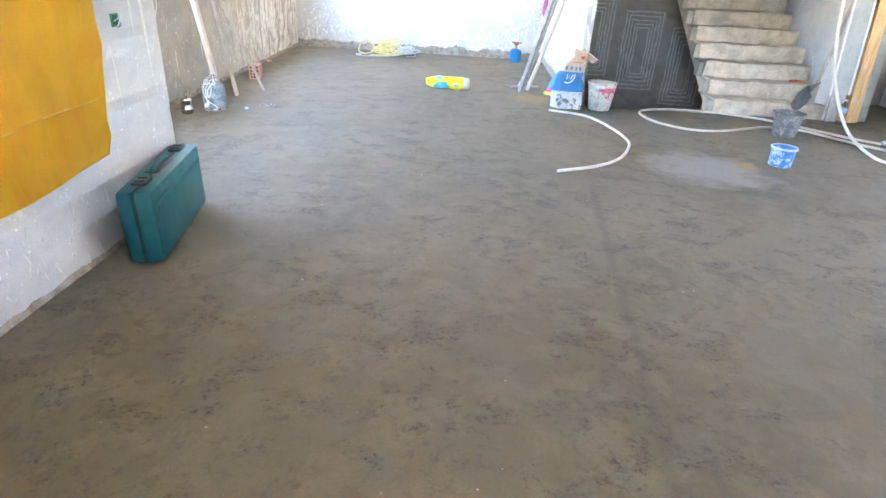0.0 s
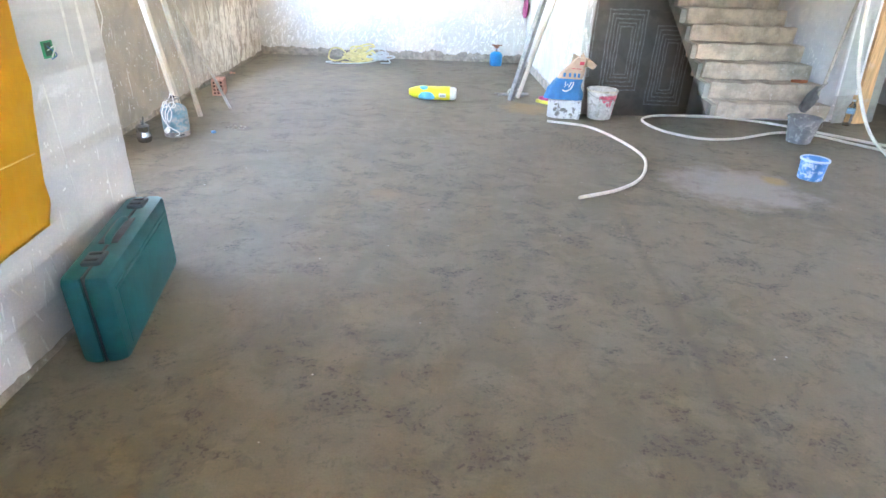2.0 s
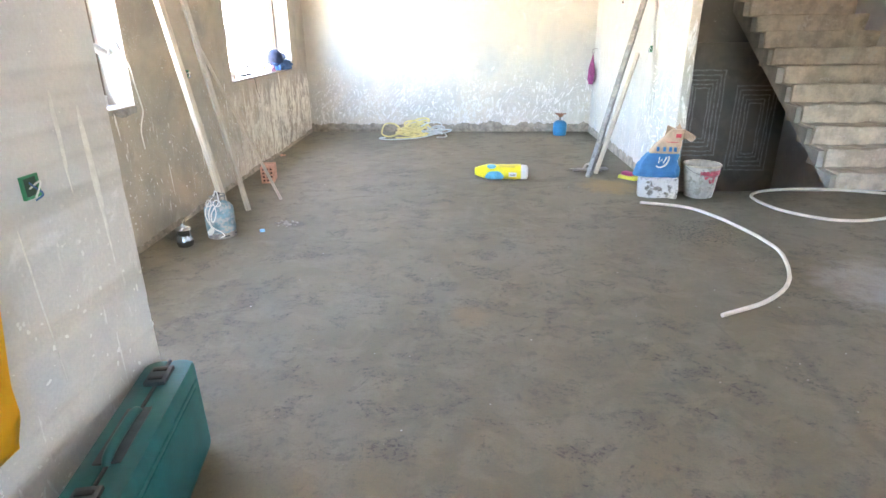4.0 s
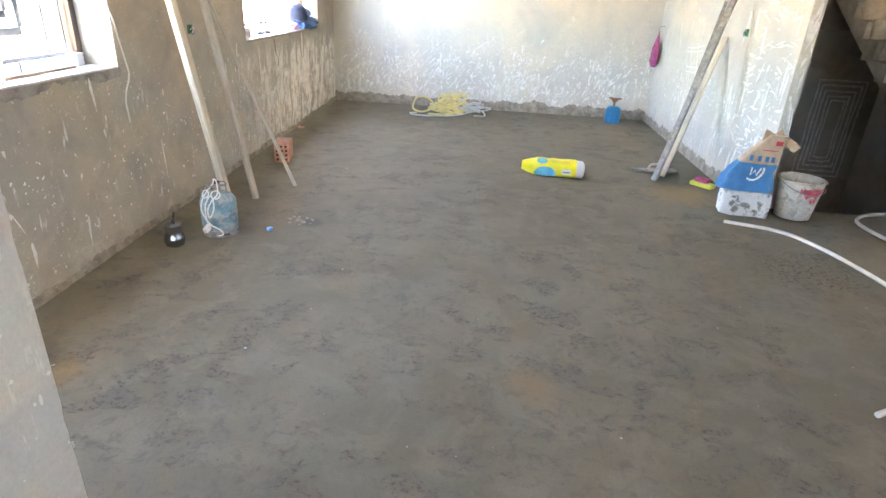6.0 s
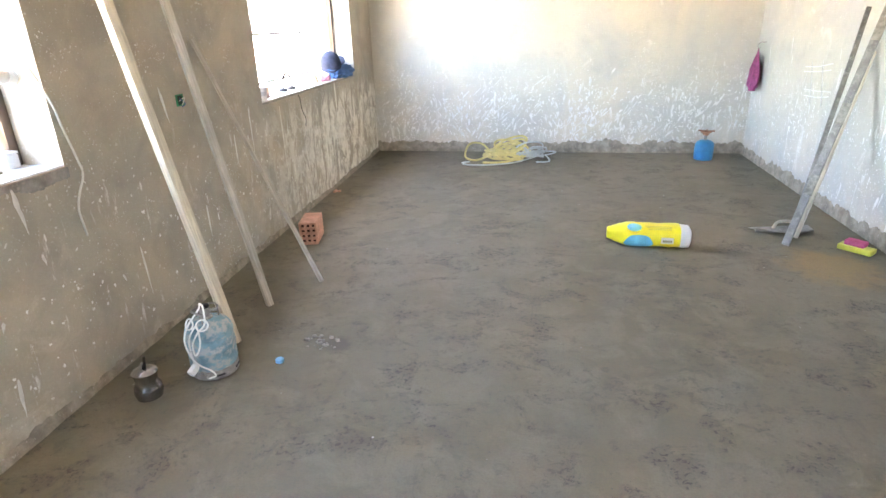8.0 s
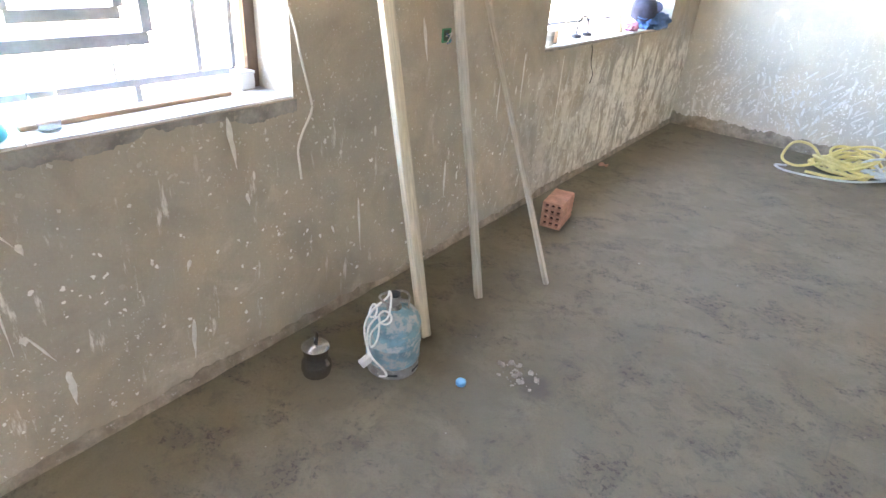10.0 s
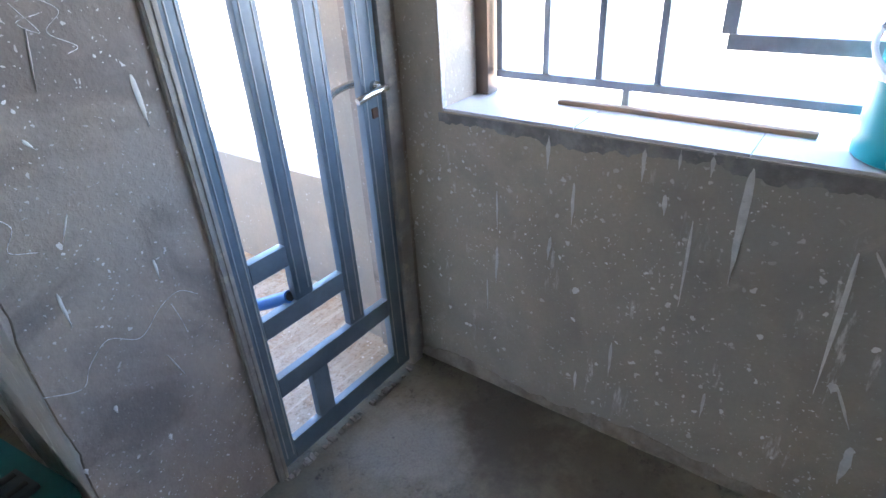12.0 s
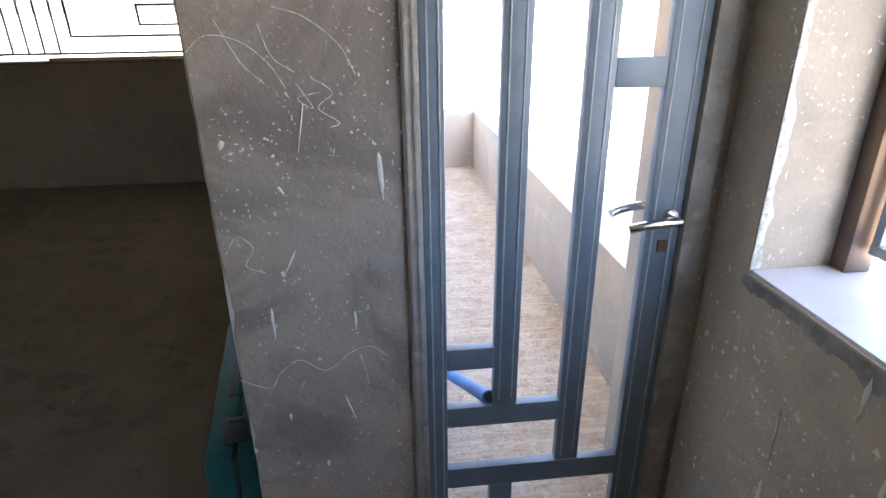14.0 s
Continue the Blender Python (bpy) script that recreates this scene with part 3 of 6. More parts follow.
def nested(L, H):
    """Uprights at both ends, an outer and an inner rectangle in the middle, short ties and feet."""
    o0, o1, i0, i1 = 0.699, 1.708, 1.338, 1.633
    ob, ot, ib, it = 0.197, H - 0.2, 0.272, H - 0.30
    out = [(0.055, 0.068, L - 0.07, 0.068, 0.022), (0.07, H - 0.06, L - 0.07, H - 0.06, 0.022)]
    for y in (0.065, 0.221, 0.384, 0.547, 1.868, L - 0.075):
        out.append((y, 0.080, y, H - 0.072, 0.020))
    out += [(o0, ob, o1, ob, 0.036), (o0, ot, o1, ot, 0.036), (o0, ob + 0.018, o0, ot - 0.018, 0.034), (o1, ob + 0.018, o1, ot - 0.018, 0.034)]
    out += [(i0, ib, i1, ib, 0.034), (i0, it, i1, it, 0.034), (i0, ib + 0.017, i0, it - 0.017, 0.030), (i1, ib + 0.017, i1, it - 0.017, 0.030)]
    out += [(o0 + 0.02, 0.33, i0 - 0.016, 0.33, 0.007), (i1 + 0.016, 0.33, o1 - 0.018, 0.33, 0.007)]
    for y in (0.466, 1.648):
        out.append((y, 0.0, y, 0.057, 0.020))
    for y in (o1 - 0.12, o1 - 0.07, o1 - 0.02):
        out.append((y, 0.079, y, 0.179, 0.007))
    return out


window("window_1", WIN1, "wide window opening with a tiled sill and brown frame")
L1, H1 = WIN1[1] - WIN1[0], WIN1[3] - WIN1[2]
grille(pose(-2.83, WIN1[0], WIN1[2]), L1, H1, nested(L1, H1))
window("window_2", WIN2, "window opening with a tiled sill holding odds and ends")
L2, H2 = WIN2[1] - WIN2[0], WIN2[3] - WIN2[2]
grille(pose(-2.83, WIN2[0], WIN2[2]), L2, H2, [(0.07, 0.09, L2 - 0.07, 0.09, 0.02), (0.07, H2 - 0.09, L2 - 0.07, H2 - 0.09, 0.02), (0.07, 0.45, L2 - 0.07, 0.45, 0.016), (0.08, 0.1, 0.08, H2 - 0.1, 0.02), (L2 - 0.08, 0.1, L2 - 0.08, H2 - 0.1, 0.02), (L2 * 0.62, 0.1, L2 * 0.62, H2 - 0.1, 0.03), (L2 * 0.3, 0.1, L2 * 0.3, 0.44, 0.016)])
# the wide window behind the start, seen on turning back
L3, H3 = 2.2, 1.11
bars3 = [(0.02, 0.06, L3 - 0.02, 0.06, 0.022), (0.2, 0.20, 1.47, 0.20, 0.022), (1.46, 0.212, 1.46, 1.0, 0.022), (0.42, 0.29, 0.88, 0.29, 0.02), (0.87, 0.30, 0.87, 0.44, 0.02), (0.42, 0.45, 0.88, 0.45, 0.02)]
bars3 += [(y, 0.072, y, H3 - 0.02, 0.018) for y in (1.58, 1.71, 1.84, 1.97, 2.10)]
turn3 = Matrix(((0, 1, 0, 0), (-1, 0, 0, 0), (0, 0, 1, 0), (0, 0, 0, 1)))
grille(Matrix.Translation((-0.64, -0.57, 1.11)) @ turn3, L3, H3, bars3)
sill3 = structure("window_sill", box(B(), (-0.69, -0.74, 1.095), (1.61, -0.425, 1.12), 0.004), BROWN_AL, "dark stone sill under the wide window")
solo("wooden_board", box(B(), (-0.49, -0.525, 1.121), (1.01, -0.485, 1.142), 0.002), OLD_WOOD, "thin wooden board lying on the window sill", "board")


def door():
    d = new("door_1")
    d.matrix_basis = pose(0, 3.86, 0)
    tagged(d, "closed blue-grey steel door with open panels", "", "", "structure")
    f = part("door_frame", box(B(), (-1.905, -0.12, -0.02), (-1.868, 0.012, 2.12), 0.006), FRAME_GREY, d, "dusty grey steel door frame")
    for x in (-1.878, -1.894):
        part("groove_strip", box(B(), (x - 0.004, 0.0115, 0.0), (x + 0.004, 0.0145, 2.1), 0.001), FRAME_GREY, f)
    part("door_frame", box(B(), (-2.575, -0.12, -0.02), (-2.518, 0.012, 2.12), 0.006), FRAME_GREY, d, "dusty grey steel door frame")
    part("door_frame", box(B(), (-2.518, -0.12, 2.06), (-1.905, 0.012, 2.12), 0.004), FRAME_GREY, d, "dusty grey steel door frame")
    leaf = part("door_leaf", box(B(), (-1.957, -0.030, 0.02), (-1.907, -0.003, 2.055), 0.004), DOOR_BLUE, d, "blue-grey painted steel door leaf")
    # uprights and rails of the leaf: (x0, x1, z0, z1)
    for x0, x1, z0, z1 in ((-2.515, -2.434, 0.02, 2.055), (-2.140, -2.077, 0.548, 2.0), (-2.321, -2.257, 0.345, 2.0),
                           (-2.434, -1.957, 0.02, 0.097), (-2.434, -1.957, 0.274, 0.342), (-2.257, -1.957, 0.486, 0.548),
                           (-2.077, -1.957, 0.666, 0.728), (-2.434, -2.321, 1.352, 1.414), (-2.434, -1.957, 2.0, 2.055),
                           (-2.138, -2.074, 0.097, 0.274)):
        bm = box(B(), (x0, -0.030, z0), (x1, -0.003, z1), 0.003)
        part("stile" if z1 - z0 > x1 - x0 else "rail", bm, DOOR_BLUE, leaf)
    for x, z0, z1 in ((-1.946, 0.05, 2.0), (-1.922, 0.05, 2.0), (-2.495, 0.05, 2.0), (-2.449, 0.05, 2.0), (-2.125, 0.57, 1.99), (-2.092, 0.57, 1.99), (-2.306, 0.36, 1.99), (-2.272, 0.36, 1.99)):
        part("bead", box(B(), (x - 0.002, -0.0035, z0), (x + 0.002, -0.001, z1), 0.0008), GRILLE, leaf)
    for s in (1, -1):
        y = -0.003 if s > 0 else -0.03
        h = part("door_handle", rod(B(), (-2.485, y, 1.058), (-2.485, y + s * 0.012, 1.058), 0.017, seg=20), STEEL, leaf, "scratched chrome lever handle")
        bm = rod(B(), (-2.485, y + s * 0.012, 1.058), (-2.485, y + s * 0.045, 1.058), 0.009)
        part("spindle", bm, STEEL, h)
        bm = tube(B(), glide([(-2.490, y + s * 0.045, 1.059), (-2.450, y + s * 0.050, 1.059), (-2.400, y + s * 0.048, 1.053), (-2.372, y + s * 0.042, 1.045)], 5), 0.0105, 10)
        part("lever", bm, STEEL, h)
    bm = box(B(), (-2.488, -0.004, 0.968), (-2.465, 0.002, 0.998), 0.002)
    part("keyhole", bm, plain("rusty_lock", (0.14, 0.08, 0.05), 0.7, 0.3), leaf, "rusty lock plate")
    bm = B()
    for i in range(60):
        x = -2.5 + 0.62 * random.random()
        s = random.uniform(0.004, 0.013)
        box(bm, (x, 0.004 + random.random() * 0.02, 0), (x + s, 0.02 + s, s * 0.8), 0, None)
    part("mortar_crumbs", jitter(bm, 0.004, 60), BAND, d, "crumbs of mortar along the threshold")
    return d


door()
structure("parapet", box(B(), (-2.96, -0.9, -0.2), (-2.76, 3.42, 0.545), 0.012), PL_OUT, "low plastered porch parapet")
structure("parapet", box(B(), (-2.76, -0.9, -0.2), (-1.85, -0.72, 0.53), 0.012), PL_OUT, "low plastered end wall of the porch")
structure("column", box(B(), (-2.96, 3.42, -0.2), (-2.60, 3.655, 2.85), 0.01), PL_OUT, "plastered porch column")
p = solo("water_pipe", rod(B(), (-1.90, 2.70, -0.01), (-2.069, 3.838, 0.562), 0.019, seg=20), plain("blue_pipe_plastic", (0.03, 0.16, 0.50), 0.4), "blue plastic water pipe leaning on the door from the porch", "pipe")
# the pipe is solid; a black plug draws the darkness of its open end
part("bore", rod(B(), (-2.0587, 3.769, 0.5273), (-2.0693, 3.840, 0.5630), 0.014, seg=16), BLACK, p, "black plug drawn for the shade in the open bore")


# neighbouring house, across the yard
def far_house():
    h = thing("house", "white flat-roofed neighbouring house with dark windows", "house", pose(-24, 52, -0.2, 0, 0, -30))
    paint = plain("pale_house_paint", (0.72, 0.69, 0.64), 0.85, vary=0.06, scale=0.5)
    part("wall", box(B(), (-4, -9, 0), (0, 9, 6.4)), paint, h)
    part("roof", box(B(), (-4.2, -9.2, 6.4), (0.3, 9.2, 6.75), 0.03), paint, h)
    glass = plain("dark_window", (0.06, 0.07, 0.08), 0.2)
    for z in (1.0, 4.0):
        for y in (-7, -4, -1, 2, 5):
            w = part("window", box(B(), (-0.02, y, z), (0.05, y + 1.3, z + 1.4)), glass, h)
            part("sill", box(B(), (0.0, y - 0.1, z - 0.1), (0.14, y + 1.4, z)), paint, w)


far_house()


# ---- stairs, stairwell ----
def stairs():
    s = new("stairs")
    s.matrix_basis = pose(3.235, 7.45, 0)
    tagged(s, "bare cast concrete stairs without a rail", "stairs", "", "structure")
    rise, run, n = 0.180, 0.260, 11
    slab = [(0.06, 0.0)]
    for i in range(n):
        slab += [(i * run + 0.02, max(0.0, 0.15 + (i - 1) * rise)), (i * run + 0.02, 0.13 + i * rise)]
    slab += [(n * run, 0.13 + (n - 1) * rise), (n * run, (n * run - 0.06) * 0.64)]
    pts, seen = [], set()
    for p_ in slab:
        if p_ not in seen:
            pts.append(p_), seen.add(p_)
    part("slab", prism(B(), pts, -0.03, 1.328, "x"), FLANK, s, "grey plastered stair flank")
    for i in range(n):
        bm = B()
        x0 = 0.03 + 0.03 * noise.noise(Vector((i * 3.7, 1, 0)))
        z0, z1 = (0.0 if i == 0 else 0.155 + (i - 1) * rise - 0.02), 0.155 + i * rise
        box(bm, (x0, i * run - 0.012, z0), (1.335, (i + 1) * run + 0.02, z1), 0.012)
        bmesh.ops.subdivide_edges(bm, edges=[e for e in bm.edges if e.calc_length() > 0.5], cuts=14)
        jitter(bm, 0.020, 6)
        jitter(bm, 0.012, 19)
        part("tread", bm, CONCRETE, s)
    return s


stairs()
# the beam's front is coloured dark because it lies in shadow
structure("landing", box(B(), (1.80, 10.1, 1.28), (4.56, 10.865, 1.95), 0.01), PL_SHADE, "edge beam of the stair landing, coloured dark for shade")


def chalk_rect(x0, x1, z0, z1, seed):
    """A hand-drawn rectangle on the chalk wall: one wavering closed stroke."""
    bm, y, rim = B(), 10.8685, []
    corners = [(x0, z0), (x1, z0), (x1, z1), (x0, z1)]
    for k in range(4):
        (a, b), (c, d) = corners[k], corners[(k + 1) % 4]
        n = max(6, int(math.hypot(c - a, d - b) / 0.05))
        for i in range(n):
            t = i / n
            w = 0.011 * (1 + 0.7 * noise.noise(Vector((t * 11, seed + 7, k))))
            wav = Vector((noise.noise(Vector((t * 4, seed, k))), 0, noise.noise(Vector((t * 4, seed, k + 9))))) * 0.016
            mid = Vector(((x0 + x1) / 2, 0, (z0 + z1) / 2))
            at = Vector((a + (c - a) * t, 0, b + (d - b) * t))
            out = (at - mid)
            out = Vector((math.copysign(1, out.x) if abs(out.x) > (x1 - x0) / 2 - 0.001 else 0, 0, math.copysign(1, out.z) if abs(out.z) > (z1 - z0) / 2 - 0.001 else 0))
            rim.append([bm.verts.new(at + wav + out * s_ * w + Vector((0, y, 0))) for s_ in (-1, 1)])
    for p_, q_ in zip(rim, rim[1:] + rim[:1]):
        bm.faces.new((p_[0], p_[1], q_[1], q_[0]))
    return bm


for k, (x0, x1, z0, z1) in enumerate(((2.18, 2.77, -0.17, 1.10), (2.98, 3.60, -0.37, 0.88), (3.80, 4.40, -0.60, 0.66))):
    c = thing("chalk_drawing", "white chalk drawing of nested door panels on bare plaster", "drawing", Matrix(), "chalk panels under the stairs")
    for j, inset in enumerate((0.0, 0.055, 0.11, 0.165, 0.21)):
        part("outline", chalk_rect(x0 + inset, x1 - inset, z0 + inset * 1.2, z1 - inset * 1.2, k * 10 + j * 2.3), CHALK, c)


# ---- paint runs and marks on the walls ----
def west(u, z, d):
    return (-2.6 + d, u, z)


def doorway(u, z, d):
    return (u, 3.861 + d, z)


FAINT = plain("faint_whitewash", (0.80, 0.77, 0.71), 0.9, vary=0.12, scale=14, dirt=(0.50, 0.45, 0.37), dirt_share=0.58)


def runs(label, group, put, rows, material=None):
    for k, (u, z, length, width, lean) in enumerate(rows):
        solo("paint_run", drip(B(), put, u, z, length, width * 0.68, lean, k * 1.7), material or WHITE, label, "paint", group=group, angle=80)


runs("dried white paint run on beige plaster under the window", "paint runs under the window", west, [
    (4.855, 0.955, 0.30, 0.034, 0.0), (5.083, 0.81, 0.39, 0.020, 0.015), (4.752, 0.80, 0.25, 0.014, 0.0), (5.11, 0.82, 0.10, 0.014, 0.62),
    (5.172, 0.735, 0.035, 0.030, 0.2), (5.13, 0.46, 0.11, 0.014, 0.45), (5.12, 0.468, 0.03, 0.034, 0.1), (5.198, 0.30, 0.13, 0.036, 0.0), (4.362, 0.955, 0.095, 0.018, 0.0), (4.617, 0.965, 0.09, 0.018, 0.0),
    (4.70, 0.972, 0.05, 0.014, 0.0), (4.441, 0.835, 0.125, 0.016, 0.0), (4.679, 0.853, 0.055, 0.020, 0.05), (4.38, 0.655, 0.08, 0.018, -0.1), (4.20, 0.57, 0.14, 0.018, -0.05),
    (4.772, 0.978, 0.06, 0.016, 0.0), (5.815, 0.955, 0.18, 0.034, 0.1), (6.405, 0.50, 0.26, 0.022, 0.05), (7.03, 0.52, 0.20, 0.032, 0.0), (6.80, 1.21, 0.18, 0.034, 0.2),
    (4.59, 0.36, 0.13, 0.016, 0.0), (4.486, 0.20, 0.08, 0.016, 0.0), (4.86, 0.30, 0.09, 0.014, 0.0), (4.16, 0.44, 0.12, 0.010, 0.0), (4.20, 0.76, 0.13, 0.010, 0.0),
    (5.60, 0.28, 0.16, 0.030, -0.1), (5.62, 0.51, 0.04, 0.026, -0.3), (7.48, 0.85, 0.2, 0.024, 0.0), (7.72, 0.98, 0.3, 0.026, 0.02), (6.25, 0.42, 0.04, 0.02, 0.3), (5.86, 0.68, 0.05, 0.024, 0.2)])
random.seed(11)
runs("thick whitish paint run on the wall below the sill", "pale runs under the far window", west,
     [(random.uniform(8.1, 10.9), random.uniform(0.28, 0.94), random.uniform(0.12, 0.5), random.uniform(0.012, 0.03), random.uniform(-0.08, 0.08)) for _ in range(4)]
     + [(random.uniform(9.0, 10.9), random.uniform(0.25, 0.98), random.uniform(0.05, 0.32), random.uniform(0.02, 0.085), random.uniform(-0.1, 0.1)) for _ in range(14)], FAINT)
bm = B()
for c, h, lean in [(random.uniform(-2.4, 1.5), random.uniform(0.15, 0.62), random.uniform(-0.9, 0.4)) for _ in range(38)]:
    for k in range(15):
        drip(bm, north, min(1.6, max(-2.5, c + random.gauss(0, 0.16))), max(0.08, h + random.gauss(0, 0.14)), random.uniform(0.015, 0.10), random.uniform(0.007, 0.032), random.gauss(lean, 0.3), k * 1.7 + c)
solo("paint_splashes", bm, WHITE, "white paint splashes on pale plaster above the floor", "paint", kind="stuff", angle=80)
runs("white paint drip on the grey pier wall", "drips on the pier wall", pier,
     [(random.uniform(1.6, 3.8), random.uniform(0.08, 0.45), random.uniform(0.03, 0.12), random.uniform(0.008, 0.022), random.uniform(-0.4, 0.6)) for _ in range(75)]
     + [(3.40, 0.98, 0.45, 0.014, 0.05), (3.66, 0.55, 0.25, 0.012, 0.0), (3.72, 1.25, 0.5, 0.045, 0.02), (3.62, 1.3, 0.3, 0.03, 0.0)])
runs("white paint drip on the shaded plaster by the door", "drips by the door", doorway,
     [(-1.815, 1.235, 0.105, 0.020, -0.05), (-1.62, 1.02, 0.05, 0.007, 0.5), (-1.60, 1.17, 0.02, 0.014, -0.6), (-1.55, 0.88, 0.08, 0.012, 0.0), (-1.74, 0.86, 0.05, 0.010, 0.0),
      (-1.50, 1.27, 0.02, 0.02, 0.3), (-1.67, 1.34, 0.10, 0.006, 0.2), (-1.70, 0.62, 0.07, 0.006, -0.3), (-1.46, 0.48, 0.02, 0.014, 0.0), (-1.64, 0.42, 0.02, 0.016, 0.0), (-1.56, 0.58, 0.02, 0.014, 0.0)])
runs("white smear on the partition wall", "smears on the partition", partition,
     [(random.uniform(7.25, 8.2), random.uniform(0.3, 1.5), random.uniform(0.06, 0.3), random.uniform(0.02, 0.06), random.uniform(-0.4, 0.4)) for _ in range(34)]
     + [(random.uniform(8.2, 10.6), random.uniform(0.2, 1.5), random.uniform(0.05, 0.2), random.uniform(0.01, 0.03), random.uniform(-0.2, 0.2)) for _ in range(22)])
runs("white smear on the end of the partition wall", "smears on the wall end", lambda u, z, d: (u, 7.2 - d, z),
     [(random.uniform(1.59, 1.64), random.uniform(0.3, 1.6), random.uniform(0.05, 0.22), random.uniform(0.015, 0.05), random.uniform(-0.3, 0.3)) for _ in range(24)])


def brushed(put, u0, u1, z0, z1, count, seed):
    """Short overlapping strokes of a wide brush, thin and uneven."""
    rnd, bm = random.Random(seed), B()
    for k in range(count):
        u, z = rnd.uniform(u0, u1), rnd.uniform(z0, z1)
        n, lean, long, half = 7, rnd.gauss(0.0, 0.35), rnd.uniform(0.03, 0.17), rnd.uniform(0.003, 0.011)
        rows = []
        for i in range(n + 1):
            t = i / n
            w = half * math.sin(math.pi * (0.08 + 0.88 * t)) * (1 + 0.5 * noise.noise(Vector((t * 6, k, seed))))
            uu = min(u1, max(u0, u + long * (t - 0.5)))
            zz = z + lean * long * t + 0.012 * noise.noise(Vector((t * 4, k, seed + 3)))
            rows.append([bm.verts.new(put(uu, zz - w, 0.0012)), bm.verts.new(put(uu, zz, 0.003 + 0.00001 * k)), bm.verts.new(put(uu, zz + w, 0.0012))])
        for a, b_ in zip(rows, rows[1:]):
            for q in (0, 1):
                bm.faces.new((a[q], b_[q], b_[q + 1], a[q + 1]))
    return bm


solo("brush_strokes", brushed(partition, 7.22, 8.0, 0.25, 1.9, 120, 3), FAINT, "rough white brush strokes across the end of the partition wall", "paint", kind="stuff", angle=80)


def scribble(pts, put, label, r=0.0007, material=None):
    bm = tube(B(), [Vector(put(u, z, 0.0004)) for u, z in [(q[0], q[1]) for q in glide([(a, b, 0) for a, b in pts], 6)]], r, 5)
    return solo("chalk_line", bm, material or CHALK, label, "drawing", group="strokes on the plaster")


scribble([(-1.45, 0.69), (-1.52, 0.66), (-1.55, 0.70), (-1.60, 0.735), (-1.66, 0.70), (-1.72, 0.745), (-1.77, 0.76), (-1.81, 0.73)], doorway, "wavy chalk line on the shaded plaster wall")
scribble([(-1.52, 1.50), (-1.56, 1.42), (-1.60, 1.38)], doorway, "short chalk stroke on the shaded plaster wall")
scribble([(-1.60, 1.49), (-1.62, 1.43), (-1.66, 1.40)], doorway, "short chalk stroke on the shaded plaster wall")
scribble([(-1.69, 1.39), (-1.73, 1.36), (-1.70, 1.33), (-1.74, 1.30), (-1.72, 1.29)], doorway, "chalk squiggle like a figure on the plaster wall")
scribble([(-1.66, 1.38), (-1.69, 1.33), (-1.66, 1.35), (-1.70, 1.36)], doorway, "crossed chalk strokes on the plaster wall")
scribble([(-1.46, 1.44), (-1.50, 1.47), (-1.56, 1.46), (-1.61, 1.42), (-1.64, 1.37)], doorway, "long chalk arc on the shaded plaster wall")
scribble([(-1.63, 1.52), (-1.69, 1.50), (-1.75, 1.45), (-1.78, 1.39)], doorway, "long chalk arc on the shaded plaster wall")
scribble([(-1.47, 1.02), (-1.50, 1.06), (-1.53, 1.03), (-1.51, 0.99), (-1.55, 0.97)], doorway, "looping chalk scribble on the shaded plaster wall")
scribble([(-1.745, 0.74), (-1.755, 0.69), (-1.76, 0.65)], doorway, "short chalk stroke on the plaster wall")
for pts in ([(9.50, 1.08), (9.44, 0.92), (9.40, 0.74)], [(9.30, 1.10), (9.24, 0.92), (9.18, 0.75)], [(9.62, 1.03), (9.36, 1.05), (9.12, 1.09)],
            [(9.62, 0.99), (9.36, 1.01), (9.13, 1.04)], [(9.56, 0.85), (9.3, 0.86), (9.06, 0.88)], [(9.54, 0.80), (9.3, 0.81), (9.08, 0.84)]):
    scribble(pts, partition, "crossed white brush stroke on the pale partition wall", 0.0045, WHITE)
for pts in ([(7.94, 0.92), (7.90, 0.90), (7.89, 0.85), (7.93, 0.805)], [(7.97, 0.865), (7.90, 0.875), (7.82, 0.90)], [(7.89, 0.85), (7.85, 0.815), (7.86, 0.79)]):
    scribble(pts, partition, "short white brush stroke on the pale partition wall", 0.0035, WHITE)


# ---- sockets and cables on the walls ----
GREEN_PLASTIC = plain("green_box_plastic", (0.02, 0.22, 0.10), 0.5)
WIRE_WHITE = plain("white_cable", (0.72, 0.71, 0.68), 0.5, vary=0.08)


def socket_box(m, label):
    s = thing("wall_socket_box", label, "socket", m, "open socket boxes")
    ring = B()
    for lo, hi in (((-0.03, -0.002, -0.03), (-0.024, 0.006, 0.03)), ((0.024, -0.002, -0.03), (0.03, 0.006, 0.03)), ((-0.024, -0.002, 0.024), (0.024, 0.006, 0.03)), ((-0.024, -0.002, -0.03), (0.024, 0.006, -0.024))):
        box(ring, lo, hi)
    part("rim", ring, GREEN_PLASTIC, s)
    # shallow plate, its colour near-black for the shade of a deep box
    part("back_plate", box(B(), (-0.024, -0.002, -0.024), (0.024, 0.002, 0.024)), plain("recess_shade", (0.015, 0.05, 0.03), 0.7), s, "dark plate drawn for the shade inside the box")
    part("wire", tube(B(), glide([(0, 0.001, 0.01), (0.008, 0.02, 0.0), (-0.004, 0.028, -0.02), (0.006, 0.012, -0.035)], 5), 0.0025, 6), plain("blue_wire", (0.05, 0.13, 0.32), 0.5), s, "loose blue wire")
    part("wire", tube(B(), glide([(0.004, 0.001, -0.005), (-0.01, 0.022, 0.012), (0.004, 0.03, 0.002), (0.01, 0.018, -0.025)], 5), 0.0025, 6), WIRE_WHITE, s, "loose white wire")
    return s


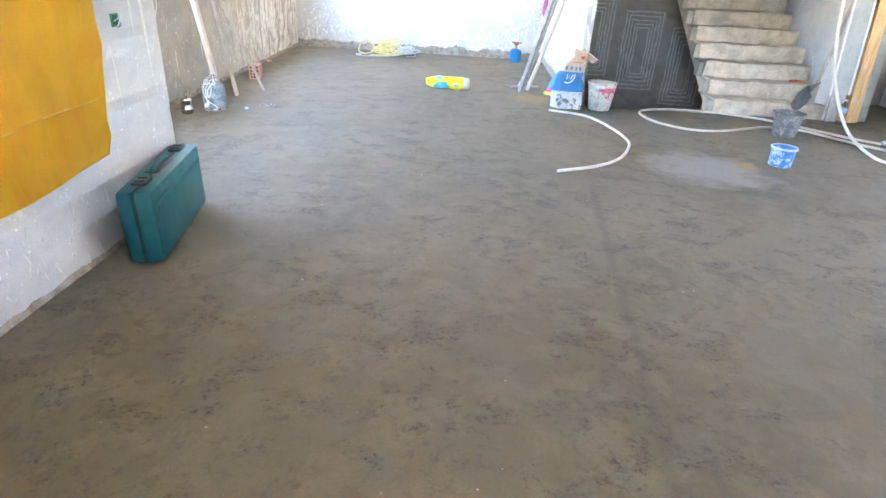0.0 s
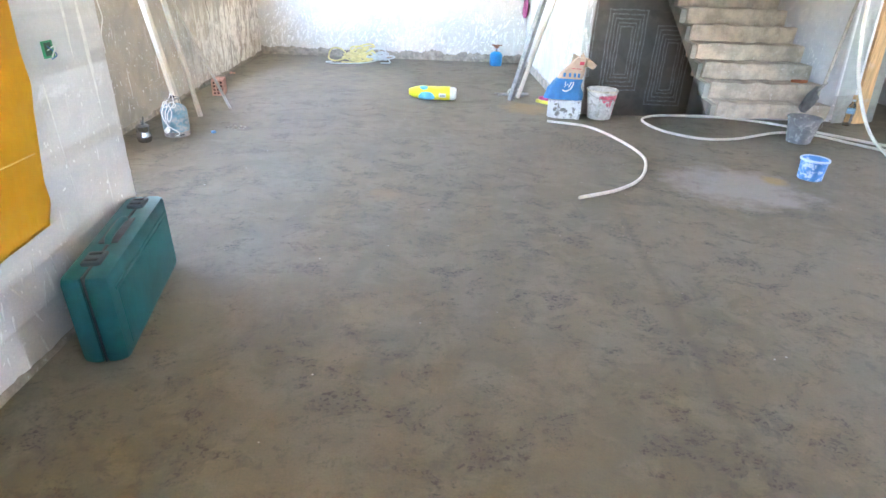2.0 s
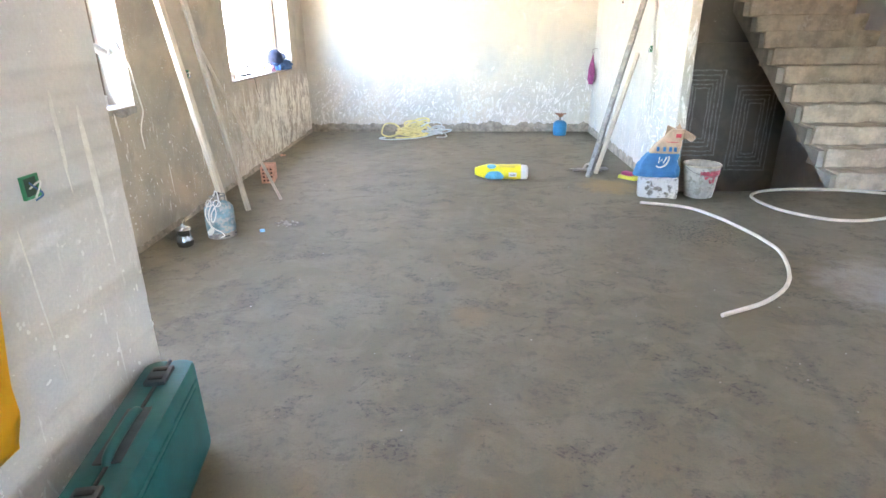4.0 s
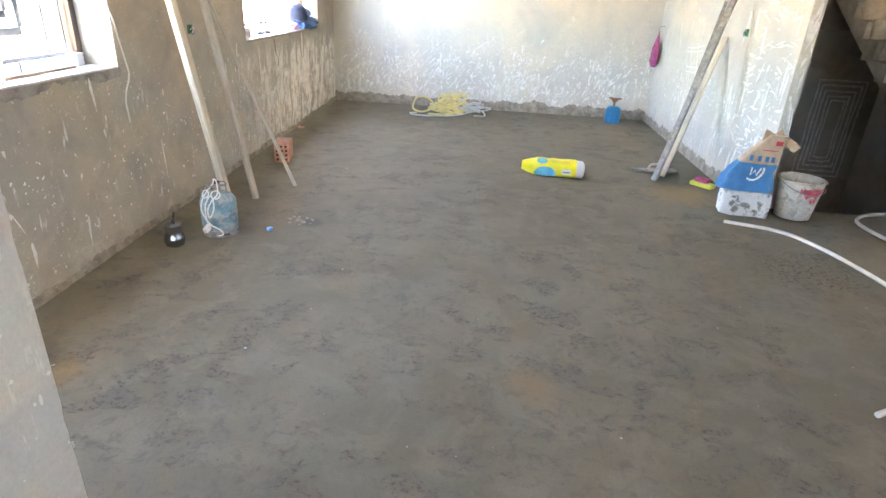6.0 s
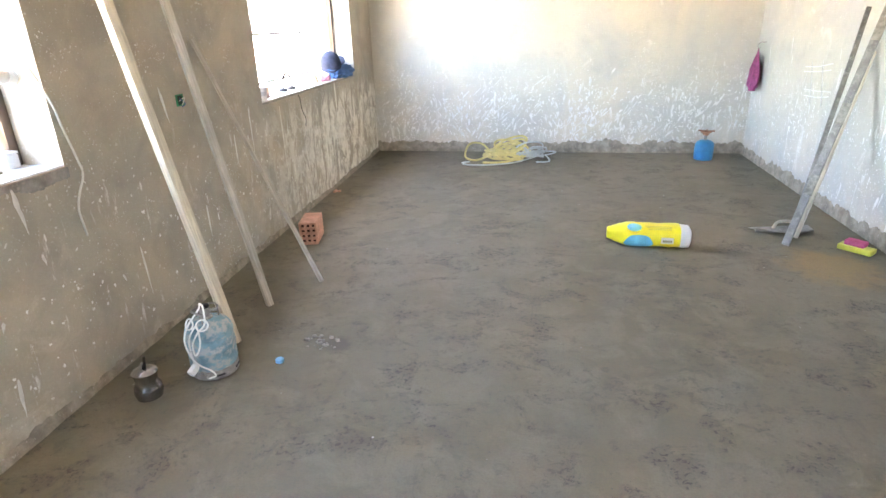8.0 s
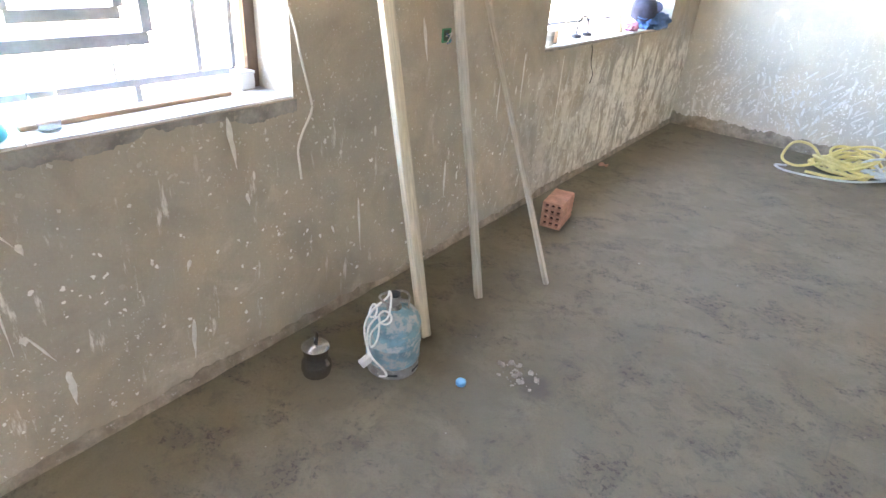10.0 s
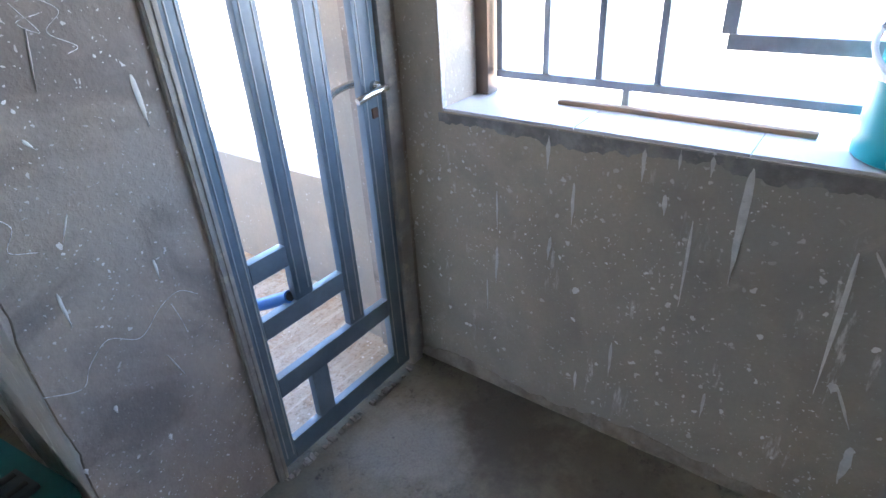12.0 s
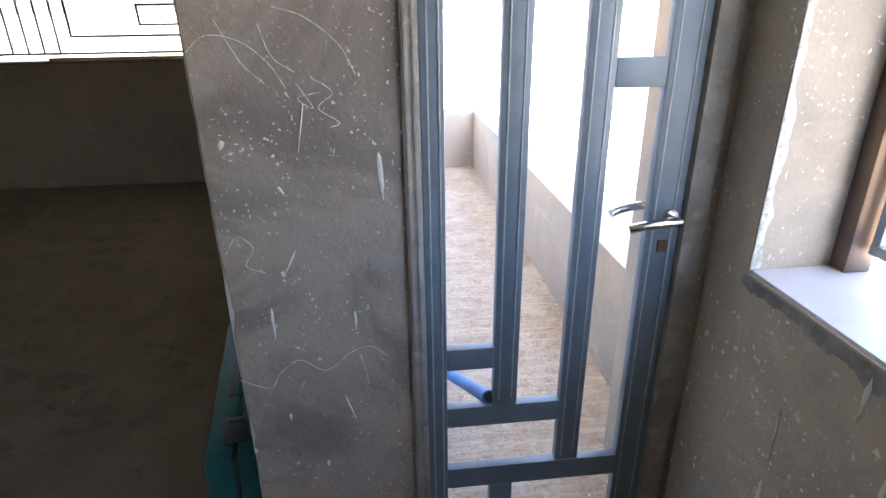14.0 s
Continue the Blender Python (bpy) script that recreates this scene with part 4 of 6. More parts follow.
socket_box(pose(-1.4690, 3.475, 1.075, 0, 0, -90), "open green socket box with loose wires in pale plaster")
socket_box(pose(-2.598, 6.962, 1.129, 0, 0, -90), "open green socket box in beige plaster behind the poles")
socket_box(pose(1.594, 8.165, 1.262, 0, 0, 90), "open green socket box in the pale partition wall")
solo("cable", tube(B(), glide([(-2.66, 6.07, 1.42), (-2.594, 6.095, 1.24), (-2.592, 6.12, 1.126), (-2.59, 6.15, 0.995), (-2.59, 6.16, 0.924), (-2.592, 6.115, 0.85), (-2.592, 6.09, 0.79), (-2.593, 6.095, 0.72), (-2.594, 6.10, 0.67)], 7), 0.0045, 8), WIRE_WHITE, "white cable hanging down the wall beside the window", "cable")
solo("cable", tube(B(), glide([(-2.62, 8.60, 0.995), (-2.594, 8.62, 0.94), (-2.592, 8.64, 0.84), (-2.592, 8.70, 0.76), (-2.593, 8.68, 0.70)], 6), 0.003, 6), BLACK, "thin dark cable hanging from the window sill", "cable")
v = thing("air_vent", "small slotted vent plate high on the partition wall", "vent", pose(1.622, 9.48, 1.75, 0, 0, 90))
part("plate", box(B(), (-0.05, 0, -0.03), (0.05, 0.004, 0.03), 0.001), WIRE_WHITE, v)
for k in range(3):
    # slots are raised black bars; the colour gives the shade of a hole
    part("slot", box(B(), (-0.04 + 0.03 * k, 0.0042, -0.02), (-0.022 + 0.03 * k, 0.006, 0.02)), BLACK, v, "black bar drawn for the shade in a slot")


# ---- tarpaulin ----
def tarpaulin():
    def sag(a, b, y, z):
        """How far the sheet stands off the wall: soft bulges, slanting folds and small dents."""
        d = 0.03 + 0.012 * math.sin(a * 19 + b * 5) * (1 - 0.3 * b) + 0.022 * noise.fractal(Vector((y * 1.5, z * 0.9, 1)), 0.9, 2, 3)
        turn = (z * 0.8 - y * 0.42) * 3.1 + 0.5 * noise.noise(Vector((y * 1.1, z * 1.1, 9)))
        ridge = max(0, 1 - abs(turn - math.floor(turn) - 0.5) * 5)
        d += 0.032 * ridge * (0.3 + 0.7 * abs(noise.noise(Vector((y * 0.8, z * 1.3, 5)))))
        d += 0.010 * (0.22 - abs(noise.noise(Vector((y * 2.1 + z * 1.3, z * 0.9 - y * 0.5, 8)))))
        return max(0.006, d)
    bm, nu, nz = B(), 120, 90
    grid = []
    for i in range(nu + 1):
        col = []
        for j in range(nz + 1):
            a, b = i / nu, j / nz
            z = 0.435 + b * 1.85 + 0.05 * a * (1 - b) - 0.03 * math.sin(a * 3.1) * (1 - b)
            y = 0.78 + a * (2.415 + 0.07 * min(1, b * 1.6) + 0.03 * math.sin(b * 5))
            col.append(bm.verts.new(pier(y, z, sag(a, b, y, z))))
        grid.append(col)
    for i in range(nu):
        for j in range(nz):
            bm.faces.new((grid[i][j], grid[i + 1][j], grid[i + 1][j + 1], grid[i][j + 1]))
    bmesh.ops.solidify(bm, geom=bm.faces[:], thickness=0.0015)
    t = thing("tarpaulin", "orange plastic tarpaulin hung on the wall with creases", "tarpaulin", Matrix())
    part("sheet", bm, TARP, t, "creased orange plastic sheet", 80)
    for base, rise in ((0.735, 0.02), (1.18, 0.06)):
        line = []
        for a in np.linspace(0.01, 0.985, 110):
            y, z = 0.78 + a * 2.46, base + rise * a + 0.006 * math.sin(a * 7)
            line.append(Vector(pier(y, z, sag(a, (z - 0.435) / 1.85, y, z) + 0.002)))
        part("seam", tube(B(), line, 0.0024, 5), plain("pale_seam", (0.86, 0.58, 0.18), 0.6), t, "pale welded seam")


tarpaulin()


# ---- tool case ----
def tool_case():
    c = thing("tool_case", "dusty dark green plastic power tool case leaning on the wall", "tool case", pose(-1.166, 2.985, 0.006, 0, -1.5, 8.0))
    W, Hc, T = 0.825, 0.378, 0.168
    def shell(x0, x1, inset):
        bm = box(B(), (x0, 0.0, 0.0), (x1, W, Hc), 0.03)
        for v_ in bm.verts:
            k = (v_.co.x - x0) / (x1 - x0)
            s_ = 1 - inset * (k if inset > 0 else -(1 - k))
            v_.co.y = W / 2 + (v_.co.y - W / 2) * (1 - abs(inset) * (k if inset > 0 else 1 - k))
            v_.co.z = Hc / 2 + (v_.co.z - Hc / 2) * (1 - abs(inset) * (k if inset > 0 else 1 - k))
        return bm
    a = part("half_shell", shell(-T / 2, 0.0, 0.03), TEAL, c)
    b = part("half_shell", shell(-T, -T / 2 - 0.003, -0.03), TEAL, c)
    part("raised_panel", box(B(), (-0.004, 0.07, 0.05), (0.004, W - 0.07, Hc - 0.09), 0.004), TEAL, a)
    part("rib", box(B(), (-0.006, 0.05, Hc - 0.082), (0.005, W - 0.05, Hc - 0.066), 0.003), TEAL, a)
    part("seam", box(B(), (-T / 2 - 0.004, 0.01, 0.01), (-T / 2 + 0.001, W - 0.01, Hc - 0.004)), CAP_GREY, c, "dark parting line")
    # not hollow: a dark plate takes the place of the recess's shade
    part("handle_recess", box(B(), (-T / 2 - 0.036, 0.29, Hc - 0.004), (-T / 2 + 0.036, 0.53, Hc + 0.002), 0.001), CAP_GREY, a, "dark plate drawn for the shade under the handle")
    bm = tube(B(), glide([(-T / 2, 0.29, Hc - 0.01), (-T / 2, 0.31, Hc + 0.010), (-T / 2, 0.36, Hc + 0.015), (-T / 2, 0.45, Hc + 0.015), (-T / 2, 0.50, Hc + 0.010), (-T / 2, 0.52, Hc - 0.01)], 5), 0.014, 10)
    part("handle", bm, TEAL, a, "green carrying handle")
    for y in (0.10, 0.65):
        l = part("latch", box(B(), (-T / 2 - 0.034, y, Hc - 0.006), (-T / 2 + 0.034, y + 0.10, Hc + 0.010), 0.004), CAP_GREY, a, "dark grey snap latch")
        part("latch_bar", box(B(), (-T / 2 - 0.022, y + 0.015, Hc + 0.0105), (-T / 2 + 0.022, y + 0.03, Hc + 0.016), 0.002), BLACK, l)
        part("latch_bar", box(B(), (-T / 2 - 0.022, y + 0.065, Hc + 0.0105), (-T / 2 + 0.022, y + 0.08, Hc + 0.016), 0.002), BLACK, l)
    for y in (0.06, 0.70):
        part("foot", box(B(), (-T + 0.02, y, -0.006), (-0.02, y + 0.05, 0.004), 0.002), TEAL, a)


tool_case()


# ---- along the window wall ----
POT_STEEL = plain("grey_pot_steel", (0.38, 0.38, 0.39), 0.20, 1.0, vary=0.15, scale=20, relief=0.05)


def kettle():
    k = thing("steel_pot", "polished steel pot with a lid and spoon handle", "pot", pose(-2.325, 5.905, 0.002))
    part("body", lathe(B(), [(0.040, 0.0), (0.052, 0.008), (0.058, 0.035), (0.055, 0.06), (0.044, 0.082), (0.046, 0.10), (0.050, 0.125)]), POT_STEEL, k)
    lid = part("lid", lathe(B(), [(0.052, 0.125), (0.053, 0.130), (0.046, 0.139), (0.025, 0.148), (0.008, 0.151)]), POT_STEEL, k)
    part("knob", lathe(B(), [(0.006, 0.150), (0.006, 0.158), (0.011, 0.164), (0.009, 0.172), (0.003, 0.175)], 16), POT_STEEL, lid)
    part("spoon_handle", box(B(), (-0.006, -0.002, 0.0), (0.006, 0.002, 0.07), 0.001, pose(0.006, 0.0, 0.145, 8, 14, 0)), POT_STEEL, k, "flat steel spoon handle")
    part("ear", tube(B(), glide([(-0.046, 0.02, 0.10), (-0.062, 0.024, 0.095), (-0.064, 0.024, 0.07), (-0.056, 0.02, 0.05)], 5), 0.004, 8), POT_STEEL, k)


kettle()
BLUE_TANK = plain("worn_blue_tank_paint", (0.15, 0.265, 0.32), 0.6, 0.0, vary=0.25, scale=11, relief=0.4, dirt=(0.36, 0.37, 0.37), dirt_share=0.46)


def gas_cylinder():
    c = thing("gas_cylinder", "worn blue steel gas cylinder smeared with cement", "gas cylinder", pose(-2.150, 6.145, 0.002, 0, 0, 20))
    c.scale.z = 0.92
    R = 0.106
    body = lathe(B(), [(0.085, 0.035), (R - 0.006, 0.045), (R, 0.06), (R, 0.138), (R + 0.003, 0.142), (R + 0.003, 0.148), (R, 0.152), (R, 0.222), (R - 0.005, 0.245), (R - 0.02, 0.268), (R - 0.05, 0.286), (0.03, 0.292)])
    part("tank", body, BLUE_TANK, c)
    foot = part("foot_ring", lathe(B(), [(R - 0.010, 0.0), (R - 0.003, 0.0), (R - 0.003, 0.045), (R - 0.010, 0.045)], 32, (0, 0, 0), False), DULL_STEEL, c, "dented steel foot ring")
    for a in (-70, -10, 60):
        # no holes are cut: black pieces give the slots' inner shade
        part("slot", box(B(), (R - 0.006, -0.022, 0.016), (R - 0.001, 0.022, 0.025), 0.002, pose(0, 0, 0, 0, 0, a)), BLACK, foot, "black piece drawn for the shade in a drain slot")
    part("neck", lathe(B(), [(0.03, 0.288), (0.028, 0.30), (0.016, 0.305), (0.016, 0.325)], 20), DULL_STEEL, c)
    v_ = part("valve", box(B(), (-0.022, -0.012, 0.315), (0.022, 0.012, 0.345), 0.004), DULL_STEEL, c, "dirty brass valve")
    part("outlet", rod(B(), (0.02, 0, 0.33), (0.05, 0.005, 0.33), 0.008), DULL_STEEL, v_)
    part("hand_wheel", lathe(B(), [(0.018, 0.346), (0.022, 0.35), (0.022, 0.358), (0.016, 0.362)], 14), BLACK, v_)
    part("handle_ring", tube(B(), [Vector((0.055 * math.cos(a), 0.055 * math.sin(a), 0.335 + 0.008 * math.sin(2 * a))) for a in np.linspace(0, 5.2, 26)], 0.005, 7), DULL_STEEL, c, "bent wire carrying ring")
    for a in (0.4, 2.4, 4.6):
        part("stay", rod(B(), (0.055 * math.cos(a), 0.055 * math.sin(a), 0.27), (0.055 * math.cos(a), 0.055 * math.sin(a), 0.335), 0.004, seg=8), DULL_STEEL, c)


gas_cylinder()


def cord():
    """The cord hangs on the cylinder's side that faces the room and the door."""
    c = thing("power_cord", "white power cord looped over the gas cylinder", "cord", pose(-2.150, 6.145, 0.0, 0, 0, 0))
    def on(a, z, off=0.007):
        r = (0.106 if z < 0.23 else 0.106 - (z - 0.23) * 0.75) + off
        return Vector((r * math.cos(radians(a)), r * math.sin(radians(a)), z))
    path = [on(-75, 0.02), on(-60, 0.03), on(-68, 0.06), on(-92, 0.09), on(-112, 0.13), on(-125, 0.20), on(-118, 0.27, 0.012), on(-95, 0.33), on(-86, 0.355, 0.02), on(-62, 0.345, 0.035), on(-64, 0.28, 0.015), on(-84, 0.245), on(-98, 0.19), on(-96, 0.14), on(-84, 0.17), on(-78, 0.22), on(-90, 0.27, 0.01), on(-104, 0.22), on(-108, 0.15), on(-104, 0.085)]
    part("cable", tube(B(), glide(path, 7), 0.0042, 7), WIRE_WHITE, c)
    for a0 in (-116, -72):
        loop = [on(a0 + 17 * math.cos(q), 0.275 + 0.022 * math.sin(q), 0.014 + 0.006 * math.sin(q)) for q in np.linspace(0, 2 * math.pi, 18)[:-1]]
        part("loop", tube(B(), loop, 0.004, 7, True), WIRE_WHITE, c)
    plug = part("plug", box(B(), (-0.013, -0.026, -0.016), (0.013, 0.026, 0.016), 0.005, Matrix.Translation(on(-104, 0.07, 0.018)) @ pose(0, 0, 0, 25, 0, -14)), WIRE_WHITE, c, "white plastic plug")
    for s in (-0.008, 0.008):
        part("pin", rod(B(), on(-88, 0.058 + s, 0.02), on(-78, 0.052 + s, 0.022), 0.0022, seg=8), STEEL, plug, "steel pin")


cord()


def beam(bm, a, b, w, t, twist=0.0, edge=0.003):
    a, b = Vector(a), Vector(b)
    q = (b - a).to_track_quat("Z", "Y").to_matrix().to_4x4()
    return box(bm, (-w / 2, -t / 2, 0), (w / 2, t / 2, (b - a).length), edge, Matrix.Translation(a) @ q @ pose(0, 0, 0, 0, 0, twist))


def along(a, b, z):
    k = (z - a[2]) / (b[2] - a[2])
    return tuple(a[i] + (b[i] - a[i]) * k for i in range(3))


def pole(name, a, b, w, t, material, label, twist=0.0, group="poles leaning on the window wall"):
    a, b = Vector(a), Vector(b)
    q = (b - a).to_track_quat("Z", "Y").to_matrix().to_4x4()
    bm = box(B(), (-w / 2, -t / 2, 0), (w / 2, t / 2, (b - a).length), 0.004)
    bmesh.ops.subdivide_edges(bm, edges=[e for e in bm.edges if e.calc_length() > 0.4], cuts=8)
    jitter(bm, 0.003, 2.0)
    return solo(name, bm, material, label, "pole", Matrix.Translation(a) @ q @ pose(0, 0, 0, 0, 0, twist), group)


pole("wooden_beam", (-2.17, 6.375, 0.006), along((-2.17, 6.375, 0), (-2.447, 6.24, 2.0), 2.8), 0.050, 0.042, PINE, "long pale pine beam leaning on the window wall", 40)
pole("wooden_beam", (-2.168, 6.785, 0.006), along((-2.168, 6.785, 0), (-2.455, 6.655, 2.0), 2.8), 0.040, 0.036, OLD_WOOD, "grey cement-stained wooden beam leaning on the wall", 25)
pole("wooden_lath", (-1.98, 7.125, 0.004), (-2.580, 7.155, 1.43), 0.027, 0.024, OLD_WOOD, "thin weathered wooden lath leaning on the wall", 10)


def hollow_brick():
    clay = plain("red_clay", (0.52, 0.275, 0.20), 0.9, vary=0.2, scale=18, relief=0.4, dirt=(0.55, 0.35, 0.27), dirt_share=0.56)
    W, Hh, D, nx, nz = 0.126, 0.165, 0.25, 3, 4
    h = thing("hollow_brick", "red clay hollow brick standing on end", "brick", pose(-2.350, 7.722, 0.002, 0, 0, 10))
    t = 0.013
    cw, ch = (W - t) / nx, (Hh - t) / nz
    for i in range(nx + 1):
        part("web", box(B(), (i * cw, 0, 0), (i * cw + t, D, Hh), 0.001), clay, h)
    for j in range(nz + 1):
        for i in range(nx):
            part("web", box(B(), (i * cw + t, 0.001, j * ch), ((i + 1) * cw, D - 0.001, j * ch + t)), clay, h)
    # near-black sheet behind the webs stands for the shade in the holes
    part("core", box(B(), (t, D * 0.12, t), (W - t, D * 0.14, Hh - t)), plain("hole_shade", (0.07, 0.03, 0.02), 0.95), h, "dark sheet for the shade inside the holes")
    for k in range(5):
        part("groove", box(B(), (W, 0.0, 0.012 + k * 0.030), (W + 0.003, D, 0.026 + k * 0.030), 0.001), clay, h)


hollow_brick()


def chip(bm, at, s, seed):
    made = bmesh.ops.create_icosphere(bm, subdivisions=1, radius=s, matrix=Matrix.Translation(at))
    for v_ in made["verts"]:
        v_.co += s * 0.6 * noise.noise_vector(v_.co * 30 + Vector((seed, 0, 0)))
        v_.co.z = max(0.0, v_.co.z * 0.7 + at[2] * 0.3)


RUBBLE = plain("pale_mortar_rubble", (0.32, 0.295, 0.255), 0.95, vary=0.3, scale=40, relief=0.4)
random.seed(5)
bm = B()
for k in range(46):
    r, a = 0.10 * random.random() ** 0.8, random.uniform(0, 6.28)
    chip(bm, (-1.728 + r * math.cos(a), 6.415 + 0.7 * r * math.sin(a), 0.004), random.choice((0.003, 0.005, 0.007, 0.013)), k)
solo("rubble", bm, RUBBLE, "small pile of pale mortar crumbs on the screed", "rubble", kind="stuff")
bm = B()
for k in range(150):
    chip(bm, (random.uniform(-2.4, 4.2), random.uniform(1.2, 10.5), 0.003), random.choice((0.002, 0.003, 0.005)), k)
solo("grit", bm, RUBBLE, "scattered pale grit on the cement floor", "grit", kind="stuff")
cap_blue = plain("pale_blue_plastic", (0.18, 0.50, 0.80), 0.4)
c = thing("bottle_cap", "light blue plastic bottle cap on the floor", "cap", pose(-1.870, 6.225, 0.003))
part("cap_side", lathe(B(), [(0.019, 0.0), (0.020, 0.002), (0.020, 0.014), (0.018, 0.017)], 24), cap_blue, c)
part("cap_top", lathe(B(), [(0.012, 0.0168), (0.012, 0.018), (0.010, 0.0182)], 20), plain("bright_blue_plastic", (0.22, 0.55, 0.85), 0.4), c)
bm = B()
chip(bm, (0, 0, 0.012), 0.028, 3), chip(bm, (0.03, 0.02, 0.008), 0.018, 8)
solo("brick_chip", bm, plain("pink_clay", (0.60, 0.36, 0.28), 0.9), "pink piece of broken brick by the wall", "brick", pose(-2.532, 9.09, 0.002))


# ---- odds and ends on the far sill ----
S2 = WIN2[2] + 0.008
cup = thing("plastic_cup", "white plastic cup on the window sill", "cup", pose(-2.645, 8.06, S2))
part("cup_wall", lathe(B(), [(0.026, 0.0), (0.028, 0.002), (0.034, 0.085), (0.032, 0.085), (0.026, 0.006)], 24), WIRE_WHITE, cup)
part("label", lathe(B(), [(0.0305, 0.03), (0.0325, 0.06)], 24, (0, 0, 0), False), plain("grey_label", (0.5, 0.5, 0.5), 0.6), cup, "grey printed band")
roll = thing("tape_roll", "brown roll of tape lying on the sill", "tape", pose(-2.68, 8.19, S2 + 0.045, 0, 90, 20))
part("ring", lathe(B(), [(0.028, -0.03), (0.045, -0.03), (0.045, 0.03), (0.028, 0.03), (0.028, -0.03)], 28, (0, 0, 0), False), plain("brown_tape", (0.42, 0.26, 0.16), 0.35), roll)
part("core", lathe(B(), [(0.025, -0.029), (0.0278, -0.029), (0.0278, 0.029), (0.025, 0.029), (0.025, -0.029)], 28, (0, 0, 0), False), plain("card_core", (0.5, 0.4, 0.3), 0.9), roll)
hp = thing("headphones", "black headphones lying on the window sill", "headphones", pose(-2.70, 8.65, S2))
part("headband", tube(B(), [Vector((0.0, 0.09 * math.cos(a), 0.05 + 0.085 * math.sin(a))) for a in np.linspace(-0.3, 3.44, 24)], 0.009, 8), BLACK, hp)
for s in (-1, 1):
    part("ear_cup", lathe(B(), [(0.03, -0.012), (0.036, -0.006), (0.036, 0.008), (0.028, 0.014)], 22, (0, s * 0.085, 0.016)), BLACK, hp)
cone = thing("straw_cone", "pale woven cone standing on the sill", "cone", pose(-2.70, 9.27, S2))
part("weave", lathe(B(), [(0.048 - 0.0033 * k + (0.002 if k % 2 else 0), 0.012 * k) for k in range(11)], 24), plain("straw", (0.62, 0.50, 0.32), 0.9, scale=30), cone)
part("top", lathe(B(), [(0.016, 0.120), (0.012, 0.130), (0.004, 0.133)], 16), plain("straw_top", (0.55, 0.44, 0.28), 0.9), cone)


def cloth(name, size, lump, material, label, category, m, seed):
    bm = B()
    bmesh.ops.create_icosphere(bm, subdivisions=4, radius=1.0)
    for v_ in bm.verts:
        p_ = v_.co.copy()
        k = 1 + lump * noise.fractal(p_ * 1.6 + Vector((seed, 0, 0)), 0.9, 2.1, 4)
        v_.co = Vector((p_.x * size[0], p_.y * size[1], p_.z * size[2])) * k
        v_.co.z = max(v_.co.z, -size[2] * 0.55)
    return solo(name, bm, material, label, category, m @ Matrix.Translation((0, 0, size[2] * 0.55)), angle=70)


cloth("pink_cloth", (0.05, 0.09, 0.04), 0.4, plain("pink_fabric", (0.62, 0.30, 0.42), 0.95, scale=30), "crumpled pink cloth on the window sill", "cloth", pose(-2.67, 9.49, S2), 3)
cloth("jeans", (0.11, 0.30, 0.075), 0.4, plain("denim", (0.055, 0.12, 0.26), 0.95, vary=0.25, scale=40), "folded blue jeans hanging over the sill", "jeans", pose(-2.66, 9.95, S2), 7)
cap = thing("cap", "dark navy peaked cap on the folded jeans", "cap", pose(-2.70, 9.78, S2 + 0.105, 12, -28, 70))
cap.scale = (1.15, 1.15, 1.35)
navy = plain("navy_fabric", (0.025, 0.03, 0.055), 0.95, vary=0.25, scale=30)
part("crown", lathe(B(), [(0.09, 0.0), (0.092, 0.03), (0.085, 0.07), (0.06, 0.10), (0.02, 0.113)], 28), navy, cap)
peak = prism(B(), [(0.085 * math.cos(a), 0.085 * math.sin(a)) for a in np.linspace(-1.0, 1.0, 12)] + [(0.06 + 0.105 * math.cos(a), 0.085 * math.sin(a)) for a in np.linspace(1.25, -1.25, 14)], 0.0, 0.006, "z")
part("peak", peak, navy, cap, "dark stitched peak")
cloth("plastic_bag", (0.09, 0.12, 0.10), 0.35, plain("grey_bag", (0.55, 0.57, 0.60), 0.4), "crumpled pale grey plastic bag on the sill", "bag", pose(-2.74, 10.06, S2), 12)

# ---- on the near sill ----
S1 = WIN1[2] + 0.008
AQUA = plain("turquoise_plastic", (0.008, 0.36, 0.40), 0.35, vary=0.06, scale=6, relief=0.03)
OFFWHITE = plain("white_plastic", (0.74, 0.74, 0.74), 0.35, vary=0.05, scale=6, relief=0.03)


